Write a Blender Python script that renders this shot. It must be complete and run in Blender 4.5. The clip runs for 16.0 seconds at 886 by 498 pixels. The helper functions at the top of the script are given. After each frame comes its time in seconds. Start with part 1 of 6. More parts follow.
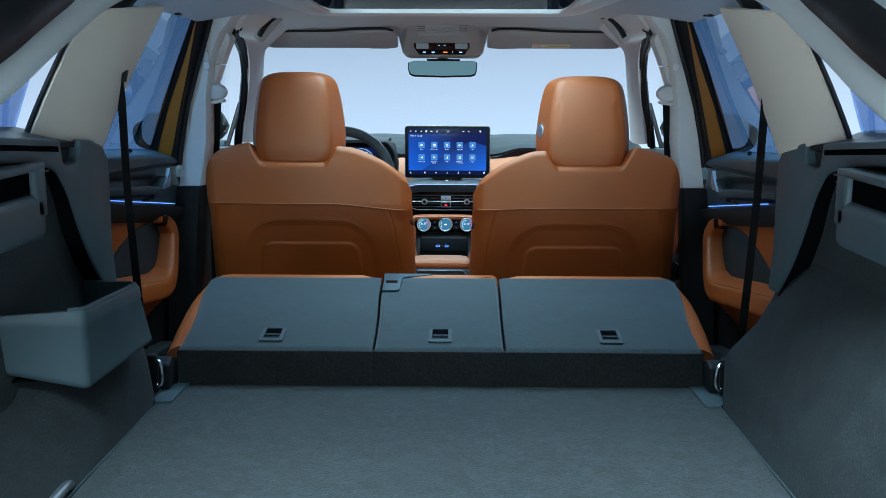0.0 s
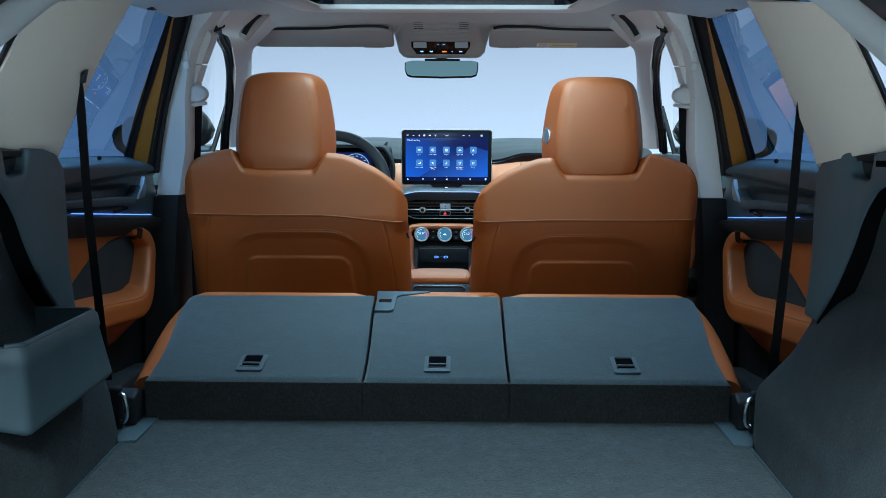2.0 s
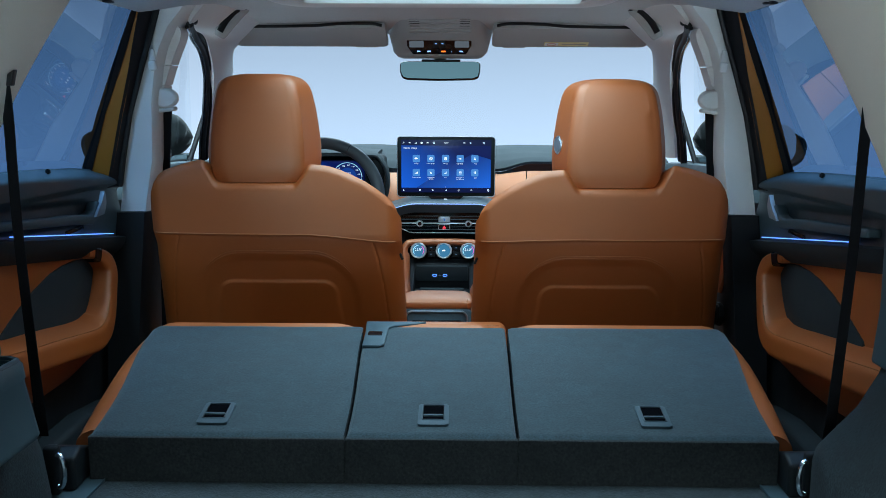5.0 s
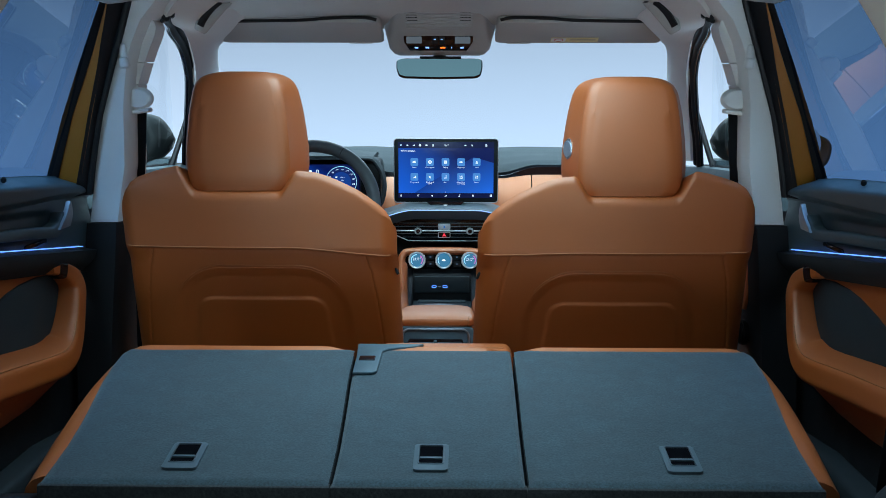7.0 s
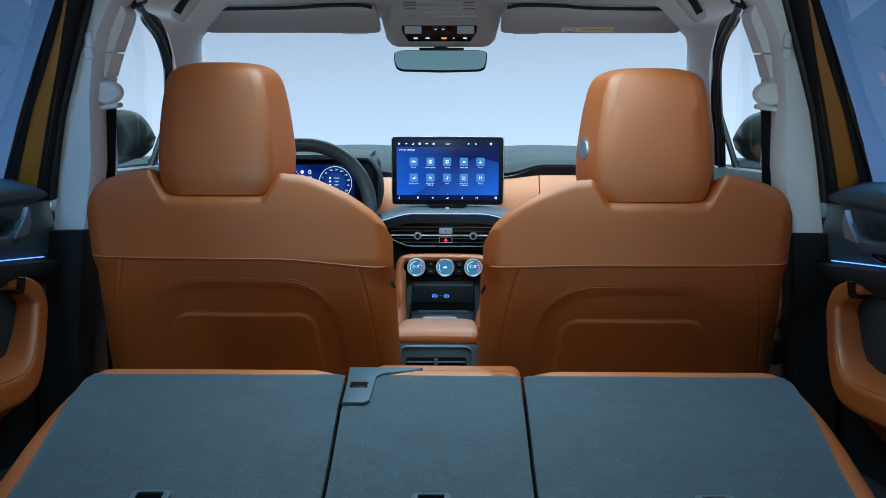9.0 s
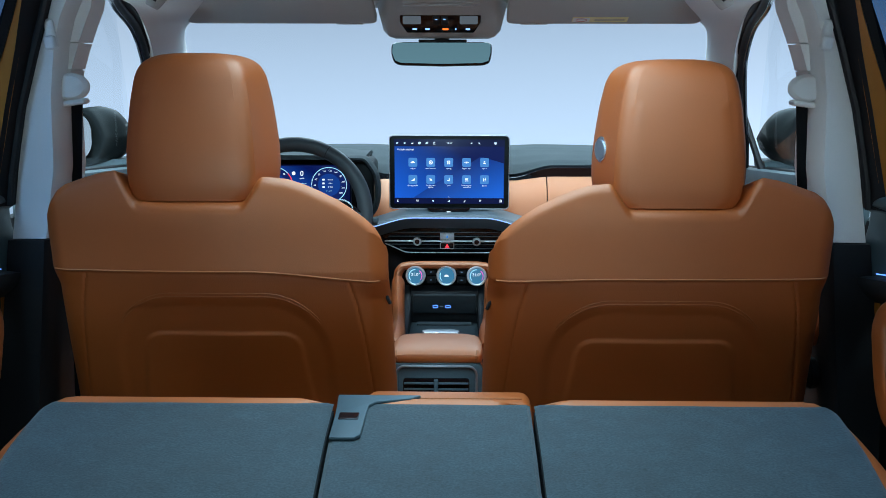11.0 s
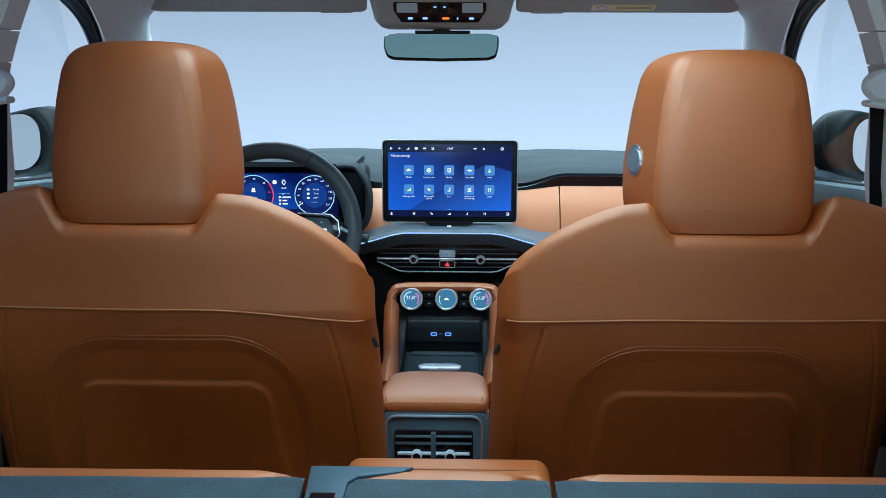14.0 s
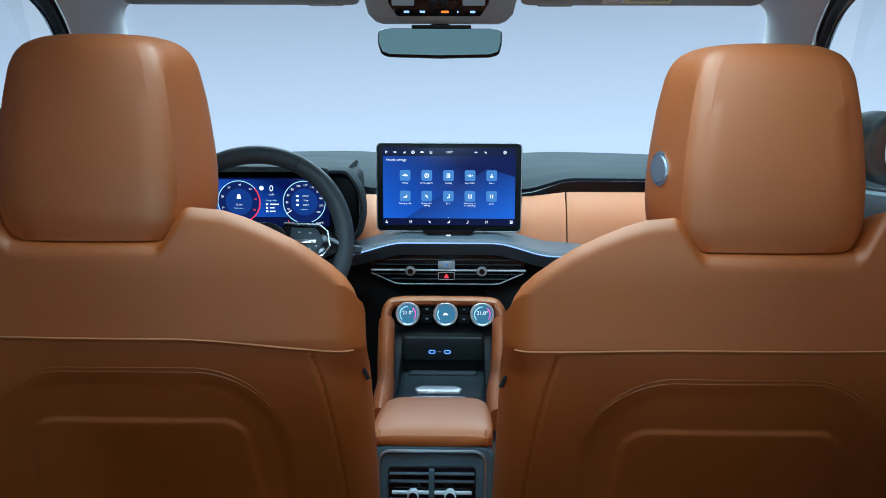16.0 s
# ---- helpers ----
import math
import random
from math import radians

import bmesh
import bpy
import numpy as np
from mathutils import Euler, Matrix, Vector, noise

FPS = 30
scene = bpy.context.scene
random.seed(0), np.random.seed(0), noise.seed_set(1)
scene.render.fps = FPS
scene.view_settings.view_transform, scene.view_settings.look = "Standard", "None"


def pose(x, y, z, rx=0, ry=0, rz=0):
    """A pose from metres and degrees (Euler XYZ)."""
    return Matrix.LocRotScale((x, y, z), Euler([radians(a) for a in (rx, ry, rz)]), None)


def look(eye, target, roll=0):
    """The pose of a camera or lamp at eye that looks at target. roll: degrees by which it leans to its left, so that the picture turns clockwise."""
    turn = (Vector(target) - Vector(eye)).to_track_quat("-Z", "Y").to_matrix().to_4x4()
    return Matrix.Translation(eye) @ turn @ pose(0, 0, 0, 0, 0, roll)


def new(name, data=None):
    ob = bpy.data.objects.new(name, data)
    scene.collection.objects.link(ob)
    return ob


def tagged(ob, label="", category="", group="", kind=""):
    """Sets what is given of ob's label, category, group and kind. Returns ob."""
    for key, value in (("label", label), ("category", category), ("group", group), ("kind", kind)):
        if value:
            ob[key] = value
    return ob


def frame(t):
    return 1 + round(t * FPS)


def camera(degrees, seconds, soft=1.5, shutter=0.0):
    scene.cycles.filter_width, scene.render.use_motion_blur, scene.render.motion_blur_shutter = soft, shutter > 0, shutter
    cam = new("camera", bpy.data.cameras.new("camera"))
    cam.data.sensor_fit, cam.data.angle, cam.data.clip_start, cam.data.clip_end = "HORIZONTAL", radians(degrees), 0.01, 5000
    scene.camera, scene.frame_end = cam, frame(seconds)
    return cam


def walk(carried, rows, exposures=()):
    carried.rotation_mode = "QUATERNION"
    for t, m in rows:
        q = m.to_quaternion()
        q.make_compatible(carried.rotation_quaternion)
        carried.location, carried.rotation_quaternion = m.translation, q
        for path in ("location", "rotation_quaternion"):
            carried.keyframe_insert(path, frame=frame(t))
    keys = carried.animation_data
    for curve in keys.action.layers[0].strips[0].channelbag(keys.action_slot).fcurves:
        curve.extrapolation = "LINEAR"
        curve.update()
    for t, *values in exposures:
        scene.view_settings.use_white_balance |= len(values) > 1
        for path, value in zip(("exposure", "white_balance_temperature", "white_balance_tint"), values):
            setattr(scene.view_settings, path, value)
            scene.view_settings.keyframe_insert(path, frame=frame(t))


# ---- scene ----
cam = camera(48.0, 16.0, soft=0.6)
PATH = [
    (0, (0.033, -0.02, 1.357), (0.008, 1.949, 1.006), 0.2),
    (0.5, (0.034, 0.029, 1.357), (0.009, 1.998, 1.006), 0.2),
    (1, (0.034, 0.083, 1.356), (0.009, 2.052, 1.006), 0.2),
    (1.5, (0.035, 0.133, 1.355), (0.009, 2.102, 1.006), 0.2),
    (2, (0.037, 0.189, 1.354), (0.01, 2.158, 1.006), 0.2),
    (2.5, (0.037, 0.241, 1.355), (0.011, 2.211, 1.007), 0.2),
    (3, (0.038, 0.293, 1.354), (0.011, 2.263, 1.008), 0.2),
    (3.5, (0.039, 0.335, 1.353), (0.011, 2.305, 1.008), 0.2),
    (4, (0.04, 0.378, 1.353), (0.011, 2.348, 1.009), 0.2),
    (6.5, (0.038, 0.619, 1.348), (0.01, 2.59, 1.006), 0.2),
    (7, (0.04, 0.667, 1.348), (0.009, 2.637, 1.004), 0.1),
    (7.5, (0.038, 0.714, 1.345), (0.007, 2.684, 1.001), 0.1),
    (8, (0.038, 0.769, 1.344), (0.006, 2.738, 0.997), 0.1),
    (8.5, (0.037, 0.821, 1.339), (0.005, 2.791, 0.992), 0.1),
    (9, (0.037, 0.875, 1.338), (0.003, 2.844, 0.988), 0.1),
    (11.5, (0.035, 1.114, 1.326), (-0.003, 3.083, 0.972), 0.1),
    (12, (0.034, 1.169, 1.325), (-0.004, 3.137, 0.971), 0.1),
    (12.5, (0.033, 1.219, 1.323), (-0.005, 3.187, 0.969), 0.1),
    (13, (0.034, 1.273, 1.321), (-0.006, 3.241, 0.968), 0.1),
    (13.5, (0.033, 1.316, 1.32), (-0.006, 3.285, 0.967), 0.2),
    (14, (0.033, 1.366, 1.317), (-0.007, 3.334, 0.965), 0.2),
    (14.5, (0.033, 1.405, 1.316), (-0.007, 3.374, 0.964), 0.2),
    (15, (0.029, 1.449, 1.318), (-0.008, 3.417, 0.963), 0.1),
    (15.5, (0.03, 1.488, 1.315), (-0.008, 3.456, 0.961), 0.2),
    (16, (0.028, 1.524, 1.314), (-0.008, 3.492, 0.961), 0.2),
]
walk(cam, [(t, look(eye, target, roll)) for t, eye, target, roll in PATH])

# ---- world and light: a bright studio with a pale blue sweep ----
world = bpy.data.worlds.new("studio")
scene.world = world
world.use_nodes = True
wbg = world.node_tree.nodes["Background"]
wbg.inputs[0].default_value = (0.55, 0.68, 0.95, 1)
wbg.inputs[1].default_value = 0.12
scene.view_settings.exposure = 0.0


def area(name, loc, target, sx, sy, power, color):
    d = bpy.data.lights.new(name, "AREA")
    d.shape, d.size, d.size_y, d.energy, d.color = "RECTANGLE", sx, sy, power, color
    ob = new(name, d)
    ob.matrix_world = look(loc, target)
    return ob


# unseen studio light: softboxes over the roof glass and the bonnet, added fill lamps low and high behind the open
# tailgate
area("softbox_roof", (0, 2.0, 4.2), (0, 2.0, 0), 4.4, 4.5, 850, (0.60, 0.86, 1.0))
area("softbox_bonnet", (0, 6.6, 3.6), (0, 3.4, 1.0), 4.0, 2.0, 150, (0.60, 0.86, 1.0))
# added fill: the low lamp lifts headrests and pillars, the high one the boot
area("fill_tailgate", (-0.7, -2.0, 0.38), (0.1, 2.6, 1.35), 3.4, 0.24, 48, (0.76, 0.90, 0.98))
area("fill_boot", (-0.8, -1.5, 3.25), (0.1, 1.2, 0.85), 2.4, 0.8, 415, (0.60, 0.86, 1.0))

# ---- materials ----
def nodes_of(name):
    m = bpy.data.materials.new(name)
    m.use_nodes = True
    nt = m.node_tree
    return m, nt, nt.nodes["Principled BSDF"]


def mat(name, color, rough=0.5, metal=0.0, var=0.12, scale=6.0, fine=400.0, bump=0.15, dist=0.0004, fine_var=0.08, kind="noise", coat=0.0, rvar=0.1, sheen=0.0):
    """Surface with a broad and a fine variation of colour, varying gloss and fine relief."""
    m, nt, b = nodes_of(name)
    N, L = nt.nodes.new, nt.links.new
    tc = N("ShaderNodeTexCoord")
    broad = N("ShaderNodeTexNoise")
    broad.inputs["Scale"].default_value, broad.inputs["Detail"].default_value = scale, 5
    L(tc.outputs["Object"], broad.inputs["Vector"])
    if kind == "pebble":
        fin = N("ShaderNodeTexVoronoi")
        fin.feature = "F1"
        out = fin.outputs["Distance"]
    else:
        fin = N("ShaderNodeTexNoise")
        fin.inputs["Detail"].default_value = 3
        out = fin.outputs["Fac"]
    fin.inputs["Scale"].default_value = fine
    L(tc.outputs["Object"], fin.inputs["Vector"])
    r1 = N("ShaderNodeMapRange")
    r1.inputs[1].default_value, r1.inputs[2].default_value = 0.3, 0.7
    r1.inputs[3].default_value, r1.inputs[4].default_value = 1 - var, 1 + var
    L(broad.outputs["Fac"], r1.inputs[0])
    r2 = N("ShaderNodeMapRange")
    r2.inputs[1].default_value, r2.inputs[2].default_value = (0.0, 0.8) if kind == "pebble" else (0.3, 0.7)
    r2.inputs[3].default_value, r2.inputs[4].default_value = (1 + fine_var, 1 - fine_var) if kind == "pebble" else (1 - fine_var, 1 + fine_var)
    L(out, r2.inputs[0])
    mul = N("ShaderNodeMath")
    mul.operation = "MULTIPLY"
    L(r1.outputs[0], mul.inputs[0])
    L(r2.outputs[0], mul.inputs[1])
    mix = N("ShaderNodeVectorMath")
    mix.operation = "SCALE"
    mix.inputs[0].default_value = color
    L(mul.outputs[0], mix.inputs["Scale"])
    L(mix.outputs[0], b.inputs["Base Color"])
    r3 = N("ShaderNodeMapRange")
    r3.inputs[1].default_value, r3.inputs[2].default_value = 0.3, 0.7
    r3.inputs[3].default_value, r3.inputs[4].default_value = max(0.02, rough - rvar), min(1, rough + rvar)
    L(broad.outputs["Fac"], r3.inputs[0])
    L(r3.outputs[0], b.inputs["Roughness"])
    b.inputs["Metallic"].default_value = metal
    b.inputs["Coat Weight"].default_value = coat
    b.inputs["Sheen Weight"].default_value = sheen
    if bump:
        bp = N("ShaderNodeBump")
        bp.inputs["Strength"].default_value, bp.inputs["Distance"].default_value = bump, dist
        L(out, bp.inputs["Height"])
        L(bp.outputs[0], b.inputs["Normal"])
    return m


def glow(name, color, power):
    m, nt, b = nodes_of(name)
    b.inputs["Base Color"].default_value = (0.01, 0.01, 0.01, 1)
    b.inputs["Emission Color"].default_value = (*color, 1)
    b.inputs["Emission Strength"].default_value = power
    b.inputs["Roughness"].default_value = 0.25
    b.inputs["Specular IOR Level"].default_value = 0.08
    return m


def glass(name, color, rough=0.0, facing=0.07, grazing=0.88):
    """Thin clear pane: see-through in its tint with a faint gloss."""
    m = bpy.data.materials.new(name)
    m.use_nodes = True
    nt = m.node_tree
    nt.nodes.remove(nt.nodes["Principled BSDF"])
    tr, gl, mx, lw, pw, ma = (nt.nodes.new(k) for k in ("ShaderNodeBsdfTransparent", "ShaderNodeBsdfGlossy", "ShaderNodeMixShader", "ShaderNodeLayerWeight", "ShaderNodeMath", "ShaderNodeMath"))
    tr.inputs[0].default_value = (*color, 1)
    gl.inputs["Roughness"].default_value = rough
    pw.operation, ma.operation = "POWER", "MULTIPLY_ADD"
    pw.inputs[1].default_value = 5.0
    ma.inputs[1].default_value, ma.inputs[2].default_value = grazing, facing
    nt.links.new(lw.outputs["Facing"], pw.inputs[0])
    nt.links.new(pw.outputs[0], ma.inputs[0])
    nt.links.new(ma.outputs[0], mx.inputs[0])
    nt.links.new(tr.outputs[0], mx.inputs[1])
    nt.links.new(gl.outputs[0], mx.inputs[2])
    nt.links.new(mx.outputs[0], nt.nodes["Material Output"].inputs["Surface"])
    return m


LEATHER = mat("tan_leather", (0.41, 0.080, 0.0068), 0.52, var=0.09, scale=5, fine=750, bump=0.2, dist=0.0004, fine_var=0.04, kind="pebble", rvar=0.07)
LEATHER_D = mat("tan_leather_panel", (0.35, 0.105, 0.024), 0.5, var=0.08, scale=5, fine=650, bump=0.35, dist=0.0005, fine_var=0.10, kind="pebble", rvar=0.07)
THREAD = mat("tan_thread", (0.44, 0.15, 0.05), 0.6, fine=900)
CARPET = mat("slate_carpet", (0.033, 0.051, 0.058), 0.95, var=0.24, scale=30, fine=300, bump=0.45, dist=0.0011, fine_var=0.32, sheen=0.15)
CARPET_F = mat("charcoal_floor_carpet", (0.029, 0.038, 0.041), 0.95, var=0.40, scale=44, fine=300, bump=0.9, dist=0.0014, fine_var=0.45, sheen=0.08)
# boot wall carpet, darkened to put the shade of the walls into its colour
CARPET_W = mat("shaded_wall_carpet", (0.0205, 0.0268, 0.029), 0.95, var=0.34, scale=30, fine=300, bump=0.8, dist=0.0014, fine_var=0.42)
CARPET_M = mat("grey_flap_carpet", (0.030, 0.030, 0.0295), 0.95, var=0.25, scale=22, fine=260, bump=0.9, dist=0.0012, fine_var=0.40)
CARPET_D = mat("charcoal_carpet", (0.014, 0.015, 0.016), 0.95, var=0.2, scale=16, fine=260, bump=0.9, dist=0.0012, fine_var=0.40)
PLASTIC = mat("slate_plastic", (0.054, 0.086, 0.099), 0.5, var=0.12, scale=7, fine=900, bump=0.35, dist=0.0003, fine_var=0.12)
PLASTIC_D = mat("black_plastic", (0.012, 0.013, 0.014), 0.5, var=0.15, scale=7, fine=900, bump=0.3, dist=0.0003)
GREYTRIM = mat("pale_grey_trim", (0.70, 0.69, 0.66), 0.75, var=0.04, scale=3, fine=700, bump=0.15, dist=0.0004, fine_var=0.06)
HEADLINER = mat("pale_grey_headliner", (0.52, 0.515, 0.49), 0.95, var=0.05, scale=4, fine=800, bump=0.6, dist=0.0006, fine_var=0.10)
BEIGE = mat("greige_pillar_cloth", (0.84, 0.71, 0.58), 0.9, var=0.04, scale=3, fine=800, bump=0.5, dist=0.0005, fine_var=0.07)
OVERHEAD = mat("greige_console_plastic", (0.36, 0.345, 0.325), 0.55, var=0.04, scale=5, fine=800, bump=0.2, dist=0.0003)
VISOR = mat("grey_visor_cloth", (0.40, 0.385, 0.36), 0.9, var=0.05, scale=5, fine=800, bump=0.5, dist=0.0005, fine_var=0.08)
RUBBER = mat("black_rubber", (0.010, 0.010, 0.011), 0.55, fine=500, bump=0.2)
GLOSS = mat("gloss_black", (0.006, 0.006, 0.008), 0.12, var=0.05, bump=0.0, rvar=0.04)
CHROME = mat("satin_chrome", (0.72, 0.74, 0.76), 0.22, metal=1.0, var=0.03, bump=0.0, rvar=0.08)
SILVER = mat("satin_silver", (0.42, 0.45, 0.48), 0.38, metal=0.9, var=0.05, bump=0.0)
GOLD = mat("mustard_gold_paint", (0.32, 0.100, 0.004), 0.45, metal=0.0, var=0.05, scale=3, fine=2500, bump=0.05, dist=0.0001, coat=0.0)
WEBBING = mat("black_webbing", (0.004, 0.004, 0.005), 0.9, fine=900, bump=0.5)
DASHSOFT = mat("grey_soft_dash", (0.030, 0.038, 0.041), 0.75, var=0.08, scale=6, fine=900, bump=0.4, dist=0.0003, fine_var=0.12)
STRIP = mat("slate_dash_strip", (0.075, 0.098, 0.115), 0.45, var=0.06, fine=900)
MIRROR = mat("mirror_silver", (0.72, 0.95, 1.0), 0.03, metal=1.0, var=0.0, fine_var=0.0, bump=0.0, rvar=0.01)
STUDIO_FLOOR = mat("studio_floor", (0.70, 0.74, 0.80), 0.6, var=0.05, scale=0.5, fine=60, bump=0.05)
LEATHER.node_tree.nodes["Principled BSDF"].inputs["Specular IOR Level"].default_value = 1.0
LEATHER.node_tree.nodes["Principled BSDF"].inputs["Specular Tint"].default_value = (1.0, 0.85, 0.66, 1)
LEATHER.node_tree.nodes["Principled BSDF"].inputs["IOR"].default_value = 1.62
BRIGHT = mat("bright_trim", (0.66, 0.69, 0.71), 0.30, metal=0.05, var=0.03, bump=0.0)
POCKET = mat("dark_slate_lining", (0.012, 0.018, 0.021), 0.8, fine=600, bump=0.3)
SHELL = mat("satin_black_shell", (0.007, 0.009, 0.009), 0.45, var=0.05, bump=0.0)
WELL = mat("dark_teal_plastic", (0.024, 0.037, 0.043), 0.5, var=0.1, fine=900, bump=0.2)
POCKET_RIM = mat("slate_pocket_frame", (0.062, 0.090, 0.104), 0.5, var=0.08, fine=900)
# black without gloss, paints the shade of recesses and gaps
SHADE_BLACK = mat("recess_shade_black", (0.004, 0.004, 0.005), 1.0, bump=0.0)
for m in (PLASTIC_D, RUBBER, CARPET_D, DASHSOFT, WEBBING, GOLD, SHELL):
    m.node_tree.nodes["Principled BSDF"].inputs["Specular IOR Level"].default_value = 0.25
SHELL.node_tree.nodes["Principled BSDF"].inputs["Specular IOR Level"].default_value = 0.12
SHADE_BLACK.node_tree.nodes["Principled BSDF"].inputs["Specular IOR Level"].default_value = 0.0
WING = mat("wing_mirror_silver", (0.97, 0.98, 0.98), 0.03, metal=1.0, var=0.0, fine_var=0.0, bump=0.0, rvar=0.01)
GLASS = glass("clear_glass", (0.93, 0.96, 0.98), 0.0, 0.025, 0.30)
PRIVACY = glass("privacy_glass", (0.115, 0.21, 0.35))
QUARTER = glass("light_tinted_glass", (0.42, 0.54, 0.74))
LED = glow("blue_led", (0.10, 0.28, 1.0), 2.2)
LED_DIM = glow("dim_blue_led", (0.25, 0.45, 1.0), 1.6)
WHITE_GLOW = glow("white_glow", (0.75, 0.88, 1.0), 1.3)
CYAN_GLOW = glow("cyan_glow", (0.40, 0.80, 1.0), 1.0)
RED_GLOW = glow("red_glow", (1.0, 0.05, 0.08), 1.2)
AMBER_GLOW = glow("amber_glow", (1.0, 0.18, 0.02), 1.6)
TILE_GLOW = glow("screen_tile_blue", (0.06, 0.25, 0.66), 1.0)
NIGHT_GLOW = glow("screen_navy", (0.002, 0.006, 0.05), 1.0)


def screen_mat(name, dark, light, kx, kz, start):
    """Lit display with a soft slanting gradient over its own width and height."""
    m, nt, b = nodes_of(name)
    N, L = nt.nodes.new, nt.links.new
    tc, sep, mx, mz, cr = N("ShaderNodeTexCoord"), N("ShaderNodeSeparateXYZ"), N("ShaderNodeMath"), N("ShaderNodeMath"), N("ShaderNodeValToRGB")
    L(tc.outputs["Generated"], sep.inputs[0])
    mx.operation = mz.operation = "MULTIPLY_ADD"
    mx.inputs[1].default_value, mx.inputs[2].default_value = kx, start
    mz.inputs[1].default_value = kz
    L(sep.outputs["X"], mx.inputs[0])
    L(sep.outputs["Z"], mz.inputs[0])
    L(mx.outputs[0], mz.inputs[2])
    L(mz.outputs[0], cr.inputs[0])
    cr.color_ramp.elements[0].color = (*dark, 1)
    cr.color_ramp.elements[1].color = (*light, 1)
    L(cr.outputs[0], b.inputs["Emission Color"])
    b.inputs["Base Color"].default_value = (0.01, 0.01, 0.01, 1)
    b.inputs["Emission Strength"].default_value = 1.0
    b.inputs["Roughness"].default_value = 0.2
    b.inputs["Specular IOR Level"].default_value = 0.08
    return m


DISPLAY = screen_mat("display_blue", (0.001, 0.007, 0.09), (0.008, 0.115, 0.68), -0.95, -0.55, 1.05)
DISPLAY_B = screen_mat("display_blue_wave", (0.001, 0.010, 0.12), (0.010, 0.13, 0.70), 0.75, -0.80, 0.35)
DIAL_NIGHT = glow("dial_navy", (0.004, 0.016, 0.12), 1.0)


# ---- mesh helpers ----
def part(name, bm, material, parent=None, label="", sharp=38):
    bmesh.ops.recalc_face_normals(bm, faces=bm.faces)
    lim = radians(sharp)
    for f in bm.faces:
        f.smooth = True
    for e in bm.edges:
        if len(e.link_faces) == 2 and e.calc_face_angle(0) > lim:
            e.smooth = False
    me = bpy.data.meshes.new(name)
    bm.to_mesh(me)
    bm.free()
    me.materials.append(material)
    ob = new(name, me)
    if parent is not None:
        ob.parent = parent
        ob.matrix_parent_inverse = parent.matrix_world.inverted()
    if label:
        ob["label"] = label
    return ob


def thing(name, label, category, loc=(0, 0, 0), group="", kind=""):
    ob = new(name)
    ob.empty_display_size = 0.05
    ob.location = loc
    ob.matrix_world = Matrix.Translation(loc)
    return tagged(ob, label, category, group, kind)


def setting(ob, label, category=""):
    return tagged(ob, label, category or "car trim", "", "structure")


def rbox(x0, x1, y0, y1, z0, z1, r=0.004, seg=2, m=None):
    bm = bmesh.new()
    bmesh.ops.create_cube(bm, size=1.0, matrix=Matrix.LocRotScale(((x0 + x1) / 2, (y0 + y1) / 2, (z0 + z1) / 2), None, (x1 - x0, y1 - y0, z1 - z0)))
    if r > 0:
        bmesh.ops.bevel(bm, geom=bm.edges[:], offset=r, segments=seg, profile=0.5, affect="EDGES")
    if m is not None:
        bmesh.ops.transform(bm, matrix=m, verts=bm.verts)
    return bm


def join(*bms):
    out = bms[0]
    for b in bms[1:]:
        me = bpy.data.meshes.new("tmp")
        b.to_mesh(me)
        b.free()
        out.from_mesh(me)
        bpy.data.meshes.remove(me)
    return out


def prism(pts, axis, a, b, r=0.0, seg=2, m=None):
    """Polygon in the two other axes, extruded along one axis from a to b, with rounded edges."""
    bm = bmesh.new()
    put = {"x": lambda p, c: (c, p[0], p[1]), "y": lambda p, c: (p[0], c, p[1]), "z": lambda p, c: (p[0], p[1], c)}[axis]
    lo = [bm.verts.new(put(p, a)) for p in pts]
    hi = [bm.verts.new(put(p, b)) for p in pts]
    bm.faces.new(lo)
    bm.faces.new(hi)
    n = len(pts)
    for i in range(n):
        bm.faces.new((lo[i], lo[(i + 1) % n], hi[(i + 1) % n], hi[i]))
    bmesh.ops.recalc_face_normals(bm, faces=bm.faces)
    if r > 0:
        bmesh.ops.bevel(bm, geom=bm.edges[:], offset=r, segments=seg, profile=0.5, affect="EDGES", clamp_overlap=True)
    if m is not None:
        bmesh.ops.transform(bm, matrix=m, verts=bm.verts)
    return bm


def loft(rings, closed=True, caps=True):
    bm = bmesh.new()
    vs = [[bm.verts.new(p) for p in ring] for ring in rings]
    n = len(vs[0])
    for a, b in zip(vs, vs[1:]):
        for i in range(n if closed else n - 1):
            j = (i + 1) % n
            bm.faces.new((a[i], a[j], b[j], b[i]))
    if caps and closed:
        bm.faces.new(vs[0])
        bm.faces.new(vs[-1])
    return bm


def sheet(f, us, vs, thick=0.0, hole=None):
    """Surface over a grid; thick adds depth behind it."""
    bm = bmesh.new()
    g = [[bm.verts.new(f(u, v)) for v in vs] for u in us]
    for i in range(len(us) - 1):
        for j in range(len(vs) - 1):
            if hole and hole((us[i] + us[i + 1]) / 2, (vs[j] + vs[j + 1]) / 2):
                continue
            bm.faces.new((g[i][j], g[i + 1][j], g[i + 1][j + 1], g[i][j + 1]))
    loose = [v for v in bm.verts if not v.link_faces]
    bmesh.ops.delete(bm, geom=loose, context="VERTS")
    bmesh.ops.recalc_face_normals(bm, faces=bm.faces)
    if thick:
        bmesh.ops.solidify(bm, geom=bm.faces[:], thickness=thick)
    return bm


